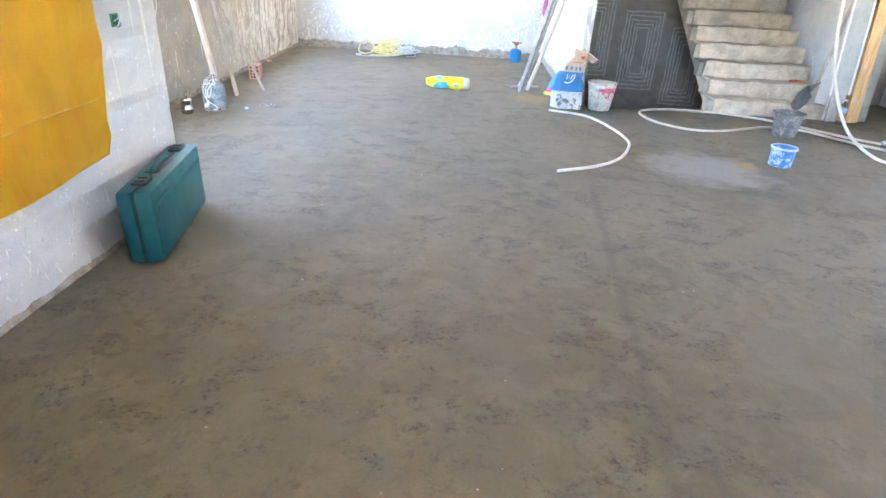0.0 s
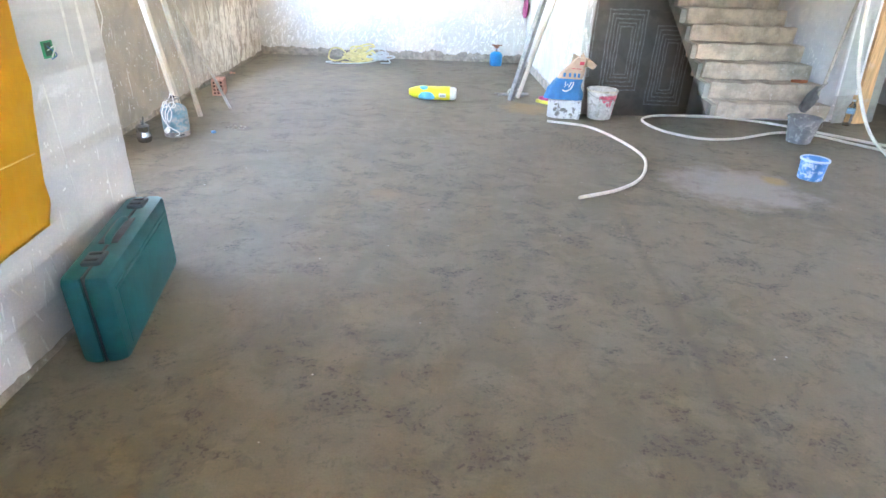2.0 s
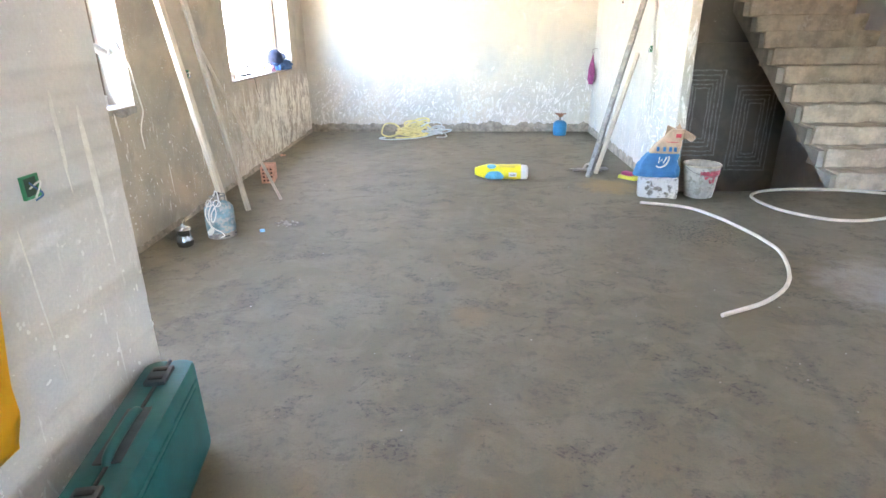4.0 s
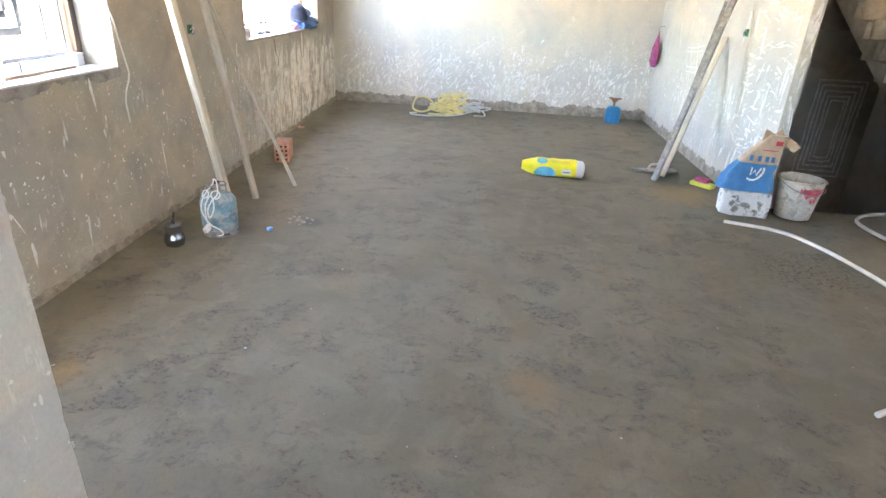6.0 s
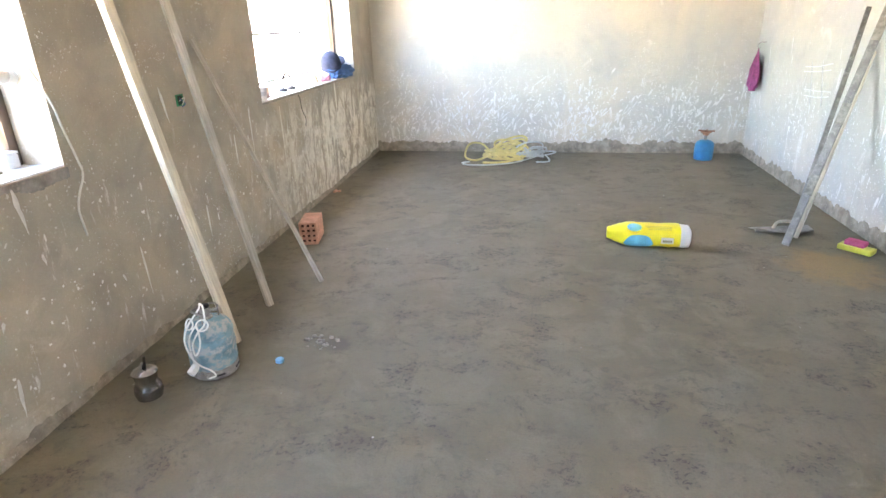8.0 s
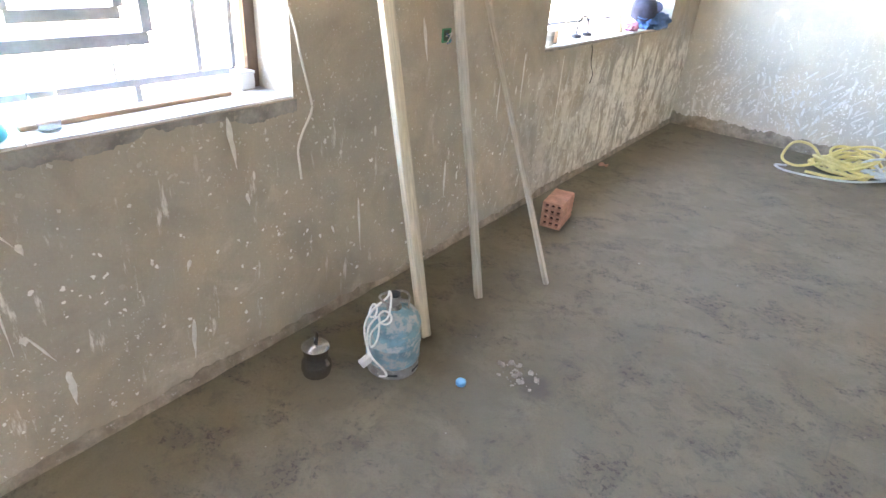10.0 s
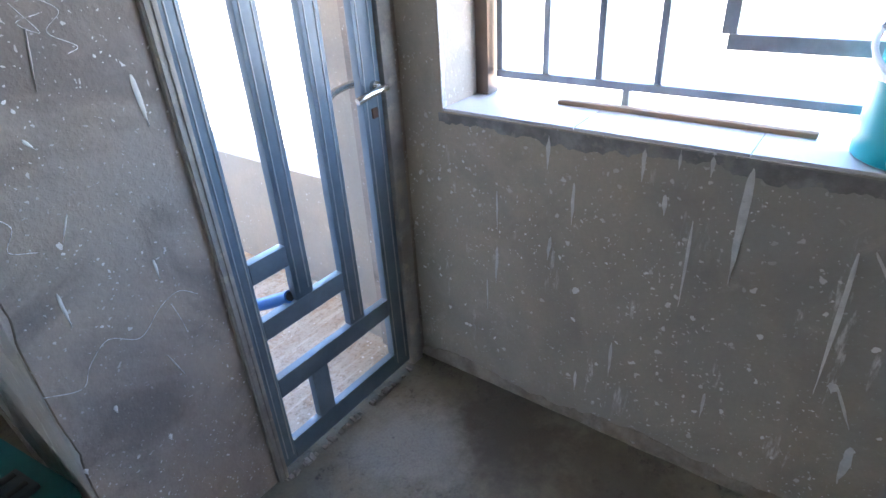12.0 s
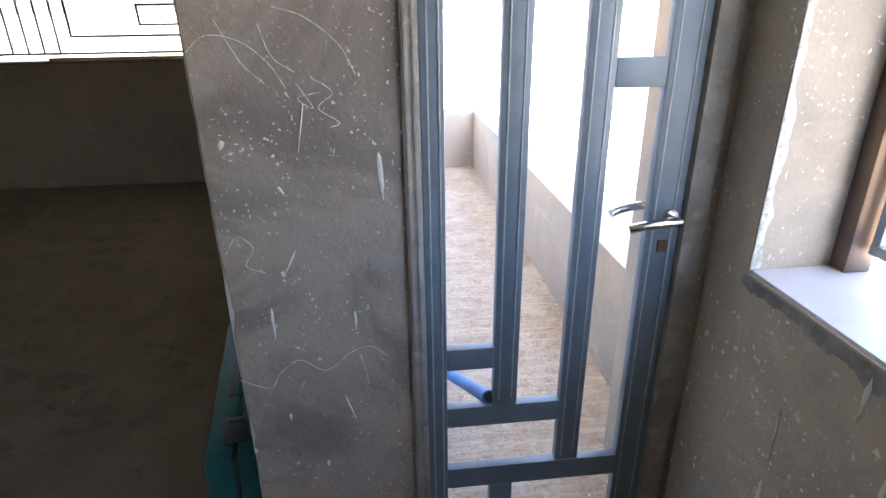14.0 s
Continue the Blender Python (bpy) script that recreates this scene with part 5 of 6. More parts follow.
def cooler():
    c = thing("water_cooler", "turquoise and white plastic water cooler with a tap", "water cooler", pose(-2.722, 5.132, S1, 0, 0, -6))
    c.scale.z = 0.955
    body = part("tank", lathe(B(), [(0.112, 0.0), (0.122, 0.006), (0.124, 0.05), (0.121, 0.056), (0.119, 0.16), (0.116, 0.168)], 40), AQUA, c)
    part("band", lathe(B(), [(0.116, 0.168), (0.124, 0.170), (0.125, 0.184), (0.117, 0.186)], 40), OFFWHITE, c, "white plastic band")
    part("upper_tank", lathe(B(), [(0.115, 0.186), (0.113, 0.235), (0.110, 0.240)], 40), AQUA, c)
    lid = part("lid", lathe(B(), [(0.113, 0.240), (0.114, 0.246), (0.109, 0.31), (0.113, 0.314), (0.113, 0.352), (0.108, 0.362), (0.02, 0.366)], 40), OFFWHITE, c, "white screw lid")
    part("badge", rod(B(), (0.100, 0, 0.285), (0.1170, 0, 0.284), 0.024, seg=28), AQUA, lid, "round turquoise badge")
    part("tap_plate", box(B(), (0.10, -0.045, 0.008), (0.128, 0.045, 0.085), 0.012), AQUA, body)
    tap = part("tap", rod(B(), (0.126, 0, 0.034), (0.146, 0, 0.034), 0.021, seg=24), OFFWHITE, body, "white round tap")
    part("tap_knob", rod(B(), (0.146, 0, 0.034), (0.156, 0, 0.034), 0.011, seg=20), OFFWHITE, tap)
    part("spout", rod(B(), (0.138, 0, 0.030), (0.140, 0, 0.004), 0.008, 0.006), OFFWHITE, tap)
    for s in (-1, 1):
        part("handle_lug", rod(B(), (0, s * 0.108, 0.262), (0, s * 0.128, 0.262), 0.012), OFFWHITE, lid)
    bail = [(0.0, -0.128, 0.262), (0.05, -0.124, 0.225), (0.105, -0.085, 0.195), (0.132, 0.0, 0.186), (0.105, 0.085, 0.195), (0.05, 0.124, 0.225), (0.0, 0.128, 0.262)]
    part("handle", tube(B(), glide(bail, 6), 0.0065, 8), OFFWHITE, c, "white swing handle")


cooler()
clear, nt, b = mat("clear_plastic", 0.05)
b.inputs["Transmission Weight"].default_value, b.inputs["IOR"].default_value = 1.0, 1.35
feed(nt, b.inputs["Roughness"], step(nt, grain(nt, coords(nt), 12, 4), 0.4, 0.8, 0.04, 0.3))
gl = thing("drinking_glass", "clear drinking glass on the tiled sill", "glass", pose(-2.684, 5.345, S1))
part("glass_wall", lathe(B(), [(0.024, 0.0), (0.027, 0.003), (0.034, 0.11), (0.0325, 0.11), (0.0255, 0.008)], 28), clear, gl)
part("glass_foot", lathe(B(), [(0.012, 0.0082), (0.024, 0.0084), (0.0245, 0.011)], 28), clear, gl)


def lath(a, b_, label):
    a, b_ = Vector(a), Vector(b_)
    ang = math.degrees(math.atan2(-(b_ - a).x, (b_ - a).y))
    bm = box(B(), (-0.013, 0, 0), (0.013, (b_ - a).length, 0.013), 0.002)
    bmesh.ops.subdivide_edges(bm, edges=[e for e in bm.edges if e.calc_length() > 0.3], cuts=6)
    return solo("wooden_lath", jitter(bm, 0.002, 5), LATH, label, "lath", pose(*a, 0, 0, ang), "laths on the sill")


lath((-2.795, 4.296, S1), (-2.777, 4.946, S1), "thin reddish wooden lath lying on the tiled sill")
lath((-2.722, 5.285, S1), (-2.742, 5.93, S1), "thin greyish wooden lath lying on the tiled sill")
jar = thing("plastic_box", "small white plastic box at the end of the sill", "box", pose(-2.79, 6.02, S1))
part("box_body", box(B(), (-0.03, -0.03, 0), (0.03, 0.03, 0.055), 0.006), OFFWHITE, jar)
part("box_lid", box(B(), (-0.032, -0.032, 0.055), (0.032, 0.032, 0.066), 0.004), OFFWHITE, jar)
rp = thing("roller_shutter_rod", "white metal rod leaning across the window opening", "rod", Matrix())
ra, rb = Vector((-2.725, 6.075, 1.325)), Vector((-2.725, 4.04, 1.96))
part("rod_tube", rod(B(), ra, rb, 0.027, seg=24), plain("dusty_white_metal", (0.55, 0.54, 0.52), 0.5, 0.2), rp)
part("end_cap", rod(B(), ra + Vector((0, 0.012, -0.004)), ra + Vector((0, -0.02, 0.006)), 0.030, seg=24), OFFWHITE, rp, "pale end cap")


# ---- far end of the room ----
def coil(name, centre, r, n, turns, material, label, seed, tail):
    c = thing(name, label, "hose", pose(*centre))
    random.seed(seed)
    for k in range(turns):
        rr, ox, oz, tilt = r * random.uniform(0.75, 1.05), random.uniform(-0.08, 0.08), random.uniform(0, 0.06), random.uniform(0.15, 0.6)
        el = random.uniform(0.5, 0.8)
        spin, lift = random.uniform(0, 6.28), random.uniform(0, 6.28)
        ring = []
        for a in np.linspace(0, 2 * math.pi, 26)[:-1]:
            u, w = rr * math.cos(a), el * rr * math.sin(a)
            ring.append(Vector((ox + u * math.cos(spin) - w * math.sin(spin), 0.6 * (u * math.sin(spin) + w * math.cos(spin)), max(n, n + oz + tilt * rr * 0.75 * (1 + math.sin(a + lift))))))
        part("turn", tube(B(), ring, n, 7, True), material, c)
    for pts in tail:
        part("tail", tube(B(), glide(pts, 7), n, 7), material, c)
    return c


YELLOW_HOSE = plain("yellow_hose", (0.72, 0.62, 0.26), 0.45, vary=0.12)
CLEAR_HOSE = plain("milky_hose", (0.60, 0.64, 0.64), 0.3, vary=0.12)
coil("hose_coil", (-0.98, 10.52, 0.004), 0.24, 0.012, 11, YELLOW_HOSE, "tangled coil of pale yellow garden hose", 4, [
    [(-0.15, 0.0, 0.05), (-0.28, 0.08, 0.16), (-0.42, 0.02, 0.17), (-0.46, -0.08, 0.05), (-0.34, -0.12, 0.015), (-0.18, -0.06, 0.06)],
    [(-0.25, -0.22, 0.012), (-0.05, -0.22, 0.014), (0.12, -0.14, 0.03), (0.2, 0.0, 0.06)]])
coil("hose_coil", (-0.66, 10.55, 0.004), 0.17, 0.009, 12, CLEAR_HOSE, "tangled coil of milky white hose", 9, [
    [(0.02, -0.05, 0.04), (-0.2, -0.22, 0.012), (-0.45, -0.34, 0.01), (-0.70, -0.36, 0.01), (-0.80, -0.26, 0.01), (-0.72, -0.20, 0.01)],
    [(0.12, 0.0, 0.05), (0.16, -0.16, 0.012), (0.02, -0.2, 0.01)]])


def camp_gas():
    c = thing("camping_gas_bottle", "small blue gas bottle with a rusty burner", "gas bottle", pose(1.168, 10.585, 0.002))
    blue = plain("bright_blue_paint", (0.015, 0.20, 0.42), 0.35, vary=0.12, scale=10, relief=0.05)
    R = 0.098
    part("tank", lathe(B(), [(0.075, 0.018), (R, 0.03), (R, 0.155), (R - 0.012, 0.185), (R - 0.045, 0.205), (0.028, 0.21)], 32), blue, c)
    part("foot_ring", lathe(B(), [(R - 0.012, 0.0), (R - 0.004, 0.0), (R - 0.002, 0.03), (R - 0.012, 0.03)], 32, (0, 0, 0), False), blue, c)
    part("valve", rod(B(), (0, 0, 0.208), (0, 0, 0.262), 0.016), DULL_STEEL, c)
    rust = plain("rusty_steel", (0.36, 0.17, 0.10), 0.9, 0.2, vary=0.3, scale=25, relief=0.4)
    bn = part("burner", lathe(B(), [(0.02, 0.258), (0.03, 0.268), (0.05, 0.30), (0.055, 0.302), (0.055, 0.295)], 24), rust, c, "rusty burner bowl")
    for a in (0, 72, 144, 216, 288):
        part("prong", box(B(), (0.03, -0.004, 0.295), (0.085, 0.004, 0.312), 0.001, pose(0, 0, 0, 0, 0, a)), rust, bn)


camp_gas()


def yellow_pack():
    c = thing("plaster_bag", "bright yellow plastic pack with blue print and white end", "bag", pose(0.105, 7.925, 0.0, 0, 0, -4))
    def pillow(x0, x1, wy, hz, pinch, material, name, label=""):
        bm, nx, seg, rings = B(), 22, 20, []
        for i in range(nx + 1):
            t = i / nx
            k = min(1, (0.28 + 2.6 * t) if pinch[0] else 1) * min(1, (0.5 + 2.2 * (1 - t)) if pinch[1] else 1)
            ring = []
            for j in range(seg):
                a = 2 * math.pi * j / seg
                ca, sa = math.cos(a), math.sin(a)
                y = wy * k * math.copysign(abs(ca) ** 0.7, ca)
                z = hz * (0.35 + 0.65 * k) * math.copysign(abs(sa) ** 0.7, sa) + hz
                x = x0 + (x1 - x0) * t
                wob = 0.006 * noise.noise(Vector((x * 14, y * 20, z * 20)))
                ring.append(bm.verts.new((x, y + wob, max(0.002, z + wob))))
            rings.append(ring)
        for p_, q_ in zip(rings, rings[1:]):
            for j in range(seg):
                bm.faces.new((p_[j], p_[(j + 1) % seg], q_[(j + 1) % seg], q_[j]))
        bm.faces.new(rings[0]), bm.faces.new(list(reversed(rings[-1])))
        return part(name, bm, material, c, label, 60)
    yellow = plain("yellow_film", (0.86, 0.74, 0.03), 0.3, vary=0.07, scale=10, relief=0.1)
    pillow(-0.275, 0.20, 0.10, 0.072, (1, 0), yellow, "pack")
    pillow(0.2, 0.275, 0.098, 0.070, (0, 1), OFFWHITE, "pack_end", "white folded end")
    sky_blue = plain("sky_blue_print", (0.16, 0.55, 0.72), 0.35)
    def patch(x0, x1, a0, a1, material, name, label, oval=False):
        bm, n, rows = B(), 10, []
        for i in range(n + 1):
            u = i / n
            half = math.sqrt(max(0, 1 - (2 * u - 1) ** 2)) if oval else 1
            row = []
            for j in range(7):
                v_ = j / 6
                mid, span = (a0 + a1) / 2, (a1 - a0) / 2 * half
                a = radians(mid + span * (2 * v_ - 1))
                ca, sa = math.cos(a), math.sin(a)
                row.append(bm.verts.new((x0 + (x1 - x0) * u, 0.1065 * math.copysign(abs(ca) ** 0.7, ca), 0.0785 * math.copysign(abs(sa) ** 0.7, sa) + 0.0735)))
            rows.append(row)
        for p_, q_ in zip(rows, rows[1:]):
            for j in range(6):
                if (p_[j].co - p_[j + 1].co).length + (q_[j].co - q_[j + 1].co).length > 1e-4:
                    bm.faces.new((p_[j], p_[j + 1], q_[j + 1], q_[j]))
        return part(name, bm, material, c, label, 60)
    patch(-0.17, 0.03, 168, 232, sky_blue, "print", "sky blue printed oval", True)
    patch(-0.15, -0.05, 95, 150, sky_blue, "print", "sky blue printed disc", True)
    patch(0.075, 0.155, 175, 195, OFFWHITE, "print", "white printed panel")
    grey_print = plain("grey_print", (0.30, 0.28, 0.2), 0.5)
    patch(0.085, 0.145, 181, 188, grey_print, "print", "small dark line of print")
    for k in range(3):
        patch(-0.03 + 0.01 * k, 0.14, 112 + 10 * k, 116 + 10 * k, plain("faint_print", (0.62, 0.55, 0.12), 0.4), "print", "faint line of print")


yellow_pack()
pb = thing("mesh_bag", "purple mesh bag hanging from a wall hook", "bag", pose(1.575, 10.66, 1.165))
part("hook", tube(B(), glide([(0.075, 0.0, 0.03), (0.02, 0.0, 0.03), (0.0, 0, 0.0), (0.012, 0, -0.03), (0.03, 0, -0.015)], 5), 0.004, 7), DULL_STEEL, pb, "bent wire hook")
bm, prev = B(), None
for i in range(19):
    t = i / 18
    w = 0.012 + 0.11 * math.sin(min(1, t * 1.15) * 1.9) ** 1.6 * (1 if t < 0.93 else 0.6)
    ring = [bm.verts.new((0.012 + 0.35 * w * math.sin(a) + 0.008 * noise.noise(Vector((a, t * 6, 0))), w * math.cos(a) + 0.025 * t + 0.015 * noise.noise(Vector((a * 1.5, t * 5, 3))), -0.03 - 0.42 * t)) for a in np.linspace(0, 2 * math.pi, 17)[:-1]]
    if prev:
        for j in range(16):
            bm.faces.new((prev[j], prev[(j + 1) % 16], ring[(j + 1) % 16], ring[j]))
    prev = ring
bm.faces.new(prev)
part("bag_body", bm, plain("purple_mesh", (0.30, 0.055, 0.17), 0.8, vary=0.35, scale=25, relief=0.4), pb, "crumpled purple bag", 70)


# ---- leaning on the partition ----
st = thing("screed_bar", "long grey aluminium screed bar leaning on the partition", "screed bar", Matrix())
A0, A1 = (1.010, 7.945, 0.006), along((1.010, 7.945, 0), (1.545, 8.211, 2.0), 2.02)
part("bar", beam(B(), A0, A1, 0.046, 0.022, 20), DULL_STEEL, st, "cement-smeared hollow aluminium bar")
part("flange", beam(B(), Vector(A0) + Vector((0.03, 0.03, 0.0)), Vector(A1) + Vector((0.03, 0.03, 0)), 0.012, 0.05, 20), DULL_STEEL, st)
for k in (0.35, 0.8, 1.3):
    part("mortar_smear", beam(B(), Vector(along(A0, A1, k)) + Vector((-0.004, -0.013, 0)), Vector(along(A0, A1, k + 0.13)) + Vector((-0.004, -0.013, 0)), 0.05, 0.006, 20, 0.002), RUBBLE, st, "dried mortar smear")
tr = thing("plastering_float", "grey steel float lying at the foot of the bar", "float", pose(0.86, 8.21, 0.0, 0, 0, -12))
bm = prism(B(), [(0, 0.0), (0.28, -0.05), (0.42, 0.06), (0.40, 0.16), (0.2, 0.08)], 0.03, 0.038, "z")
part("blade", bm, DULL_STEEL, tr)
part("rib", box(B(), (0.05, 0.0, 0.006), (0.36, 0.03, 0.03), 0.003, pose(0, 0, 0, 0, 0, 8)), DULL_STEEL, tr)
part("grip", tube(B(), glide([(0.16, 0.03, 0.035), (0.19, 0.035, 0.085), (0.30, 0.05, 0.085), (0.33, 0.055, 0.035)], 5), 0.012, 8), OLD_WOOD, tr)
pole("wooden_pole", (1.13, 8.10, 0.006), (1.568, 8.52, 1.205), 0.042, 0.036, PINE, "pale wooden pole leaning on the partition", 12, "poles leaning on the partition")
pole("metal_tube", (1.06, 8.02, 0.006), (1.570, 8.70, 1.49), 0.032, 0.026, DULL_STEEL, "grey square metal tube leaning on the partition", 20, "poles leaning on the partition")
rg = thing("sponge_pack", "yellow packet with a pink sponge on the floor", "packet", pose(1.415, 7.87, 0.0, 0, 0, -48))
part("packet", box(B(), (-0.10, -0.045, 0.002), (0.10, 0.045, 0.04), 0.01), plain("lime_film", (0.70, 0.68, 0.10), 0.4), rg)
part("sponge", box(B(), (-0.07, -0.038, 0.04), (0.05, 0.04, 0.075), 0.012), plain("pink_sponge", (0.65, 0.12, 0.28), 0.9), rg, "pink sponge")


# ---- by the stairwell ----
def splashed_block():
    m_ = plain("splashed_block", (0.72, 0.70, 0.68), 0.85, vary=0.1, scale=8, relief=0.5, dirt=(0.22, 0.20, 0.18), dirt_share=0.50)
    c = thing("concrete_block", "white paint-splashed concrete block on the floor", "block", pose(1.487, 7.225, 0.0, 0, 0, -11))
    bm = box(B(), (-0.172, -0.09, 0.0), (0.165, 0.095, 0.19), 0.014)
    bmesh.ops.subdivide_edges(bm, edges=[e for e in bm.edges if e.calc_length() > 0.1], cuts=3)
    part("block", jitter(bm, 0.012, 9), m_, c)
    for at, r, k in (((-0.02, -0.1, 0.10), 0.03, 2), ((0.07, -0.095, 0.05), 0.022, 6), ((-0.1, -0.095, 0.15), 0.02, 9)):
        bm = B()
        chip(bm, at, r, k)
        part("mortar_lump", bm, RUBBLE, c, "dried mortar lump")


splashed_block()


def cement_bag():
    kraft = plain("kraft_paper", (0.50, 0.35, 0.24), 0.85, vary=0.18, scale=9, relief=0.4, dirt=(0.66, 0.60, 0.54), dirt_share=0.60)
    blue = plain("blue_print_paper", (0.045, 0.19, 0.40), 0.7, vary=0.15, scale=10, relief=0.3)
    c = thing("cement_bag", "half-empty brown paper cement bag with a blue base", "bag", pose(1.46, 7.235, 0.196, 0, 0, -12))
    def wrap(t):
        return 0.205 - 0.145 * t, 0.09 - 0.055 * t, 0.115 * t * t + 0.03 * t
    def skin(t0, t1, n, material, name, label, off=0.0):
        bm, rows = B(), []
        for i in range(n + 1):
            t = t0 + (t1 - t0) * i / n
            w, d, s = wrap(t)
            ring = []
            for a in np.linspace(0, 2 * math.pi, 33)[:-1]:
                ca, sa = math.cos(a), math.sin(a)
                k = 1 + 0.13 * noise.fractal(Vector((ca * 2.2, sa * 2.2, t * 4)), 0.9, 2, 3)
                ring.append(bm.verts.new((s + (w + off) * k * math.copysign(abs(ca) ** 0.6, ca), (d + off) * k * math.copysign(abs(sa) ** 0.7, sa), t * 0.42)))
            rows.append(ring)
        for p_, q_ in zip(rows, rows[1:]):
            for j in range(32):
                bm.faces.new((p_[j], p_[(j + 1) % 32], q_[(j + 1) % 32], q_[j]))
        bm.faces.new(rows[0]), bm.faces.new(list(reversed(rows[-1])))
        return part(name, bm, material, c, label, 50)
    skin(0.0, 0.5, 10, blue, "bag_base", "blue printed lower half")
    top = skin(0.5, 1.0, 10, kraft, "bag_top", "crumpled brown paper upper half")
    bm = prism(B(), [(0.03, 0.36), (0.12, 0.31), (0.22, 0.34), (0.265, 0.31), (0.30, 0.35), (0.25, 0.40), (0.18, 0.42), (0.15, 0.47), (0.11, 0.43), (0.05, 0.45)], -0.012, 0.02, "y")
    bmesh.ops.subdivide_edges(bm, edges=bm.edges[:], cuts=2)
    part("torn_flap", jitter(bm, 0.014, 12), kraft, top, "torn paper flap")
    def front(x, z, w):
        t = z / 0.42
        W_, d, s = wrap(t)
        return (x + s, -(d * 1.10 + 0.012), z)
    pale = plain("pale_print", (0.72, 0.68, 0.62), 0.7)
    ring = [Vector(front(0.055 * math.cos(a), 0.155 + 0.062 * math.sin(a), 0)) for a in np.linspace(-2.2, 0.6, 18)]
    part("emblem", tube(B(), ring, 0.007, 6), pale, c, "pale curved printed emblem")
    zig = [Vector(front(x, z, 0)) for x, z in ((-0.03, 0.185), (-0.02, 0.13), (0.0, 0.165), (0.02, 0.13), (0.03, 0.185))]
    part("emblem", tube(B(), zig, 0.006, 6), pale, c, "pale zigzag printed emblem")
    for x in (-0.075, -0.02, 0.03, 0.07):
        part("print_bar", box(B(), (-0.012, -0.002, -0.02), (0.012, 0.002, 0.02), 0, Matrix.Translation(front(x, 0.252, 0)) @ pose(0, 0, 0, -6, 0, 0)), blue, c, "dark blue printed bar")
    part("print_bar", box(B(), (-0.04, -0.002, -0.003), (0.06, 0.002, 0.003), 0, Matrix.Translation(front(0, 0.315, 0))), plain("red_print", (0.5, 0.05, 0.07), 0.7), c, "thin red printed line")
    part("print_bar", box(B(), (-0.022, -0.002, -0.016), (0.022, 0.002, 0.016), 0, Matrix.Translation(front(0.03, 0.37, 0))), plain("red_mark", (0.55, 0.06, 0.08), 0.7), c, "red printed mark")


cement_bag()


def bucket(name, label, m, r0, r1, h, body, inside, rim, wire=True):
    c = thing(name, label, "bucket", m)
    part("bucket_wall", lathe(B(), [(r0 * 0.9, 0.0), (r0, 0.006), (r1, h), (r1 - 0.005, h), (r0 - 0.004, 0.03)], 36), body, c)
    part("rim", lathe(B(), [(r1 - 0.003, h - 0.012), (r1 + 0.008, h - 0.012), (r1 + 0.009, h), (r1 + 0.002, h + 0.006), (r1 - 0.006, h + 0.002), (r1 - 0.003, h - 0.012)], 36, (0, 0, 0), False), rim, c, "turned rim")
    part("contents", lathe(B(), [(0.002, h * 0.62), (r0 + (r1 - r0) * 0.6 - 0.006, h * 0.62), (r0 + (r1 - r0) * 0.6 - 0.006, h * 0.61)], 30), inside, c, "dark residue inside")
    if wire:
        hoop = [Vector(((r1 + 0.012) * math.cos(a), (r1 + 0.012) * math.sin(a) * 0.98, h - 0.015 - 0.07 * abs(math.sin(a)))) for a in np.linspace(-math.pi, 0, 20)]
        part("bail", tube(B(), hoop, 0.003, 6), DULL_STEEL, c, "thin wire handle")
    return c


PAIL = plain("paint_smeared_pail", (0.56, 0.53, 0.48), 0.7, vary=0.2, scale=7, relief=0.5, dirt=(0.36, 0.34, 0.29), dirt_share=0.50)
pl = bucket("paint_pail", "white plastic pail smeared with red and grey paint", pose(1.868, 7.225, 0.002, 0, 0, 15), 0.122, 0.158, 0.30, PAIL, plain("pail_inside", (0.32, 0.27, 0.18), 0.9), plain("pail_rim", (0.58, 0.52, 0.40), 0.7, dirt=(0.3, 0.26, 0.2), dirt_share=0.5))
red_smear = plain("red_paint_smear", (0.55, 0.10, 0.14), 0.6, vary=0.3, scale=20, dirt=(0.6, 0.55, 0.5), dirt_share=0.55)
for a0, a1, z0, z1, sd in ((-130, -40, 0.20, 0.262, 1), (-100, -75, 0.15, 0.19, 5), (-48, -30, 0.05, 0.22, 8)):
    bm, rows = B(), []
    for i in range(17):
        a = radians(a0 + (a1 - a0) * i / 16)
        up, dn = z1 - 0.02 * abs(noise.noise(Vector((i * 0.5, sd, 0)))), z0 + 0.05 * noise.noise(Vector((i * 0.4, sd, 4)))
        dn = min(dn, up - 0.005)
        rr = lambda z: 0.123 + 0.036 * z / 0.30 + 0.0015
        rows.append([bm.verts.new((rr(z) * math.cos(a), rr(z) * math.sin(a), z)) for z in (up, (up + dn) / 2, dn)])
    for p_, q_ in zip(rows, rows[1:]):
        for j in range(2):
            bm.faces.new((p_[j], p_[j + 1], q_[j + 1], q_[j]))
    part("paint_smear", bm, red_smear, pl, "dried red paint smear", 70)
RUBBER = plain("grey_rubber", (0.20, 0.20, 0.20), 0.75, vary=0.2, scale=9, relief=0.3, dirt=(0.38, 0.37, 0.35), dirt_share=0.52)
bucket("rubber_bucket", "grey rubber mason's bucket dusted with cement", pose(3.62, 6.465, 0.002, 0, 0, 0), 0.105, 0.145, 0.24, RUBBER, plain("wet_cement", (0.12, 0.12, 0.12), 0.8), RUBBER)
BLUE_POT = plain("blue_paint_pot", (0.10, 0.28, 0.62), 0.5, vary=0.15, scale=9, relief=0.3, dirt=(0.60, 0.68, 0.80), dirt_share=0.49)
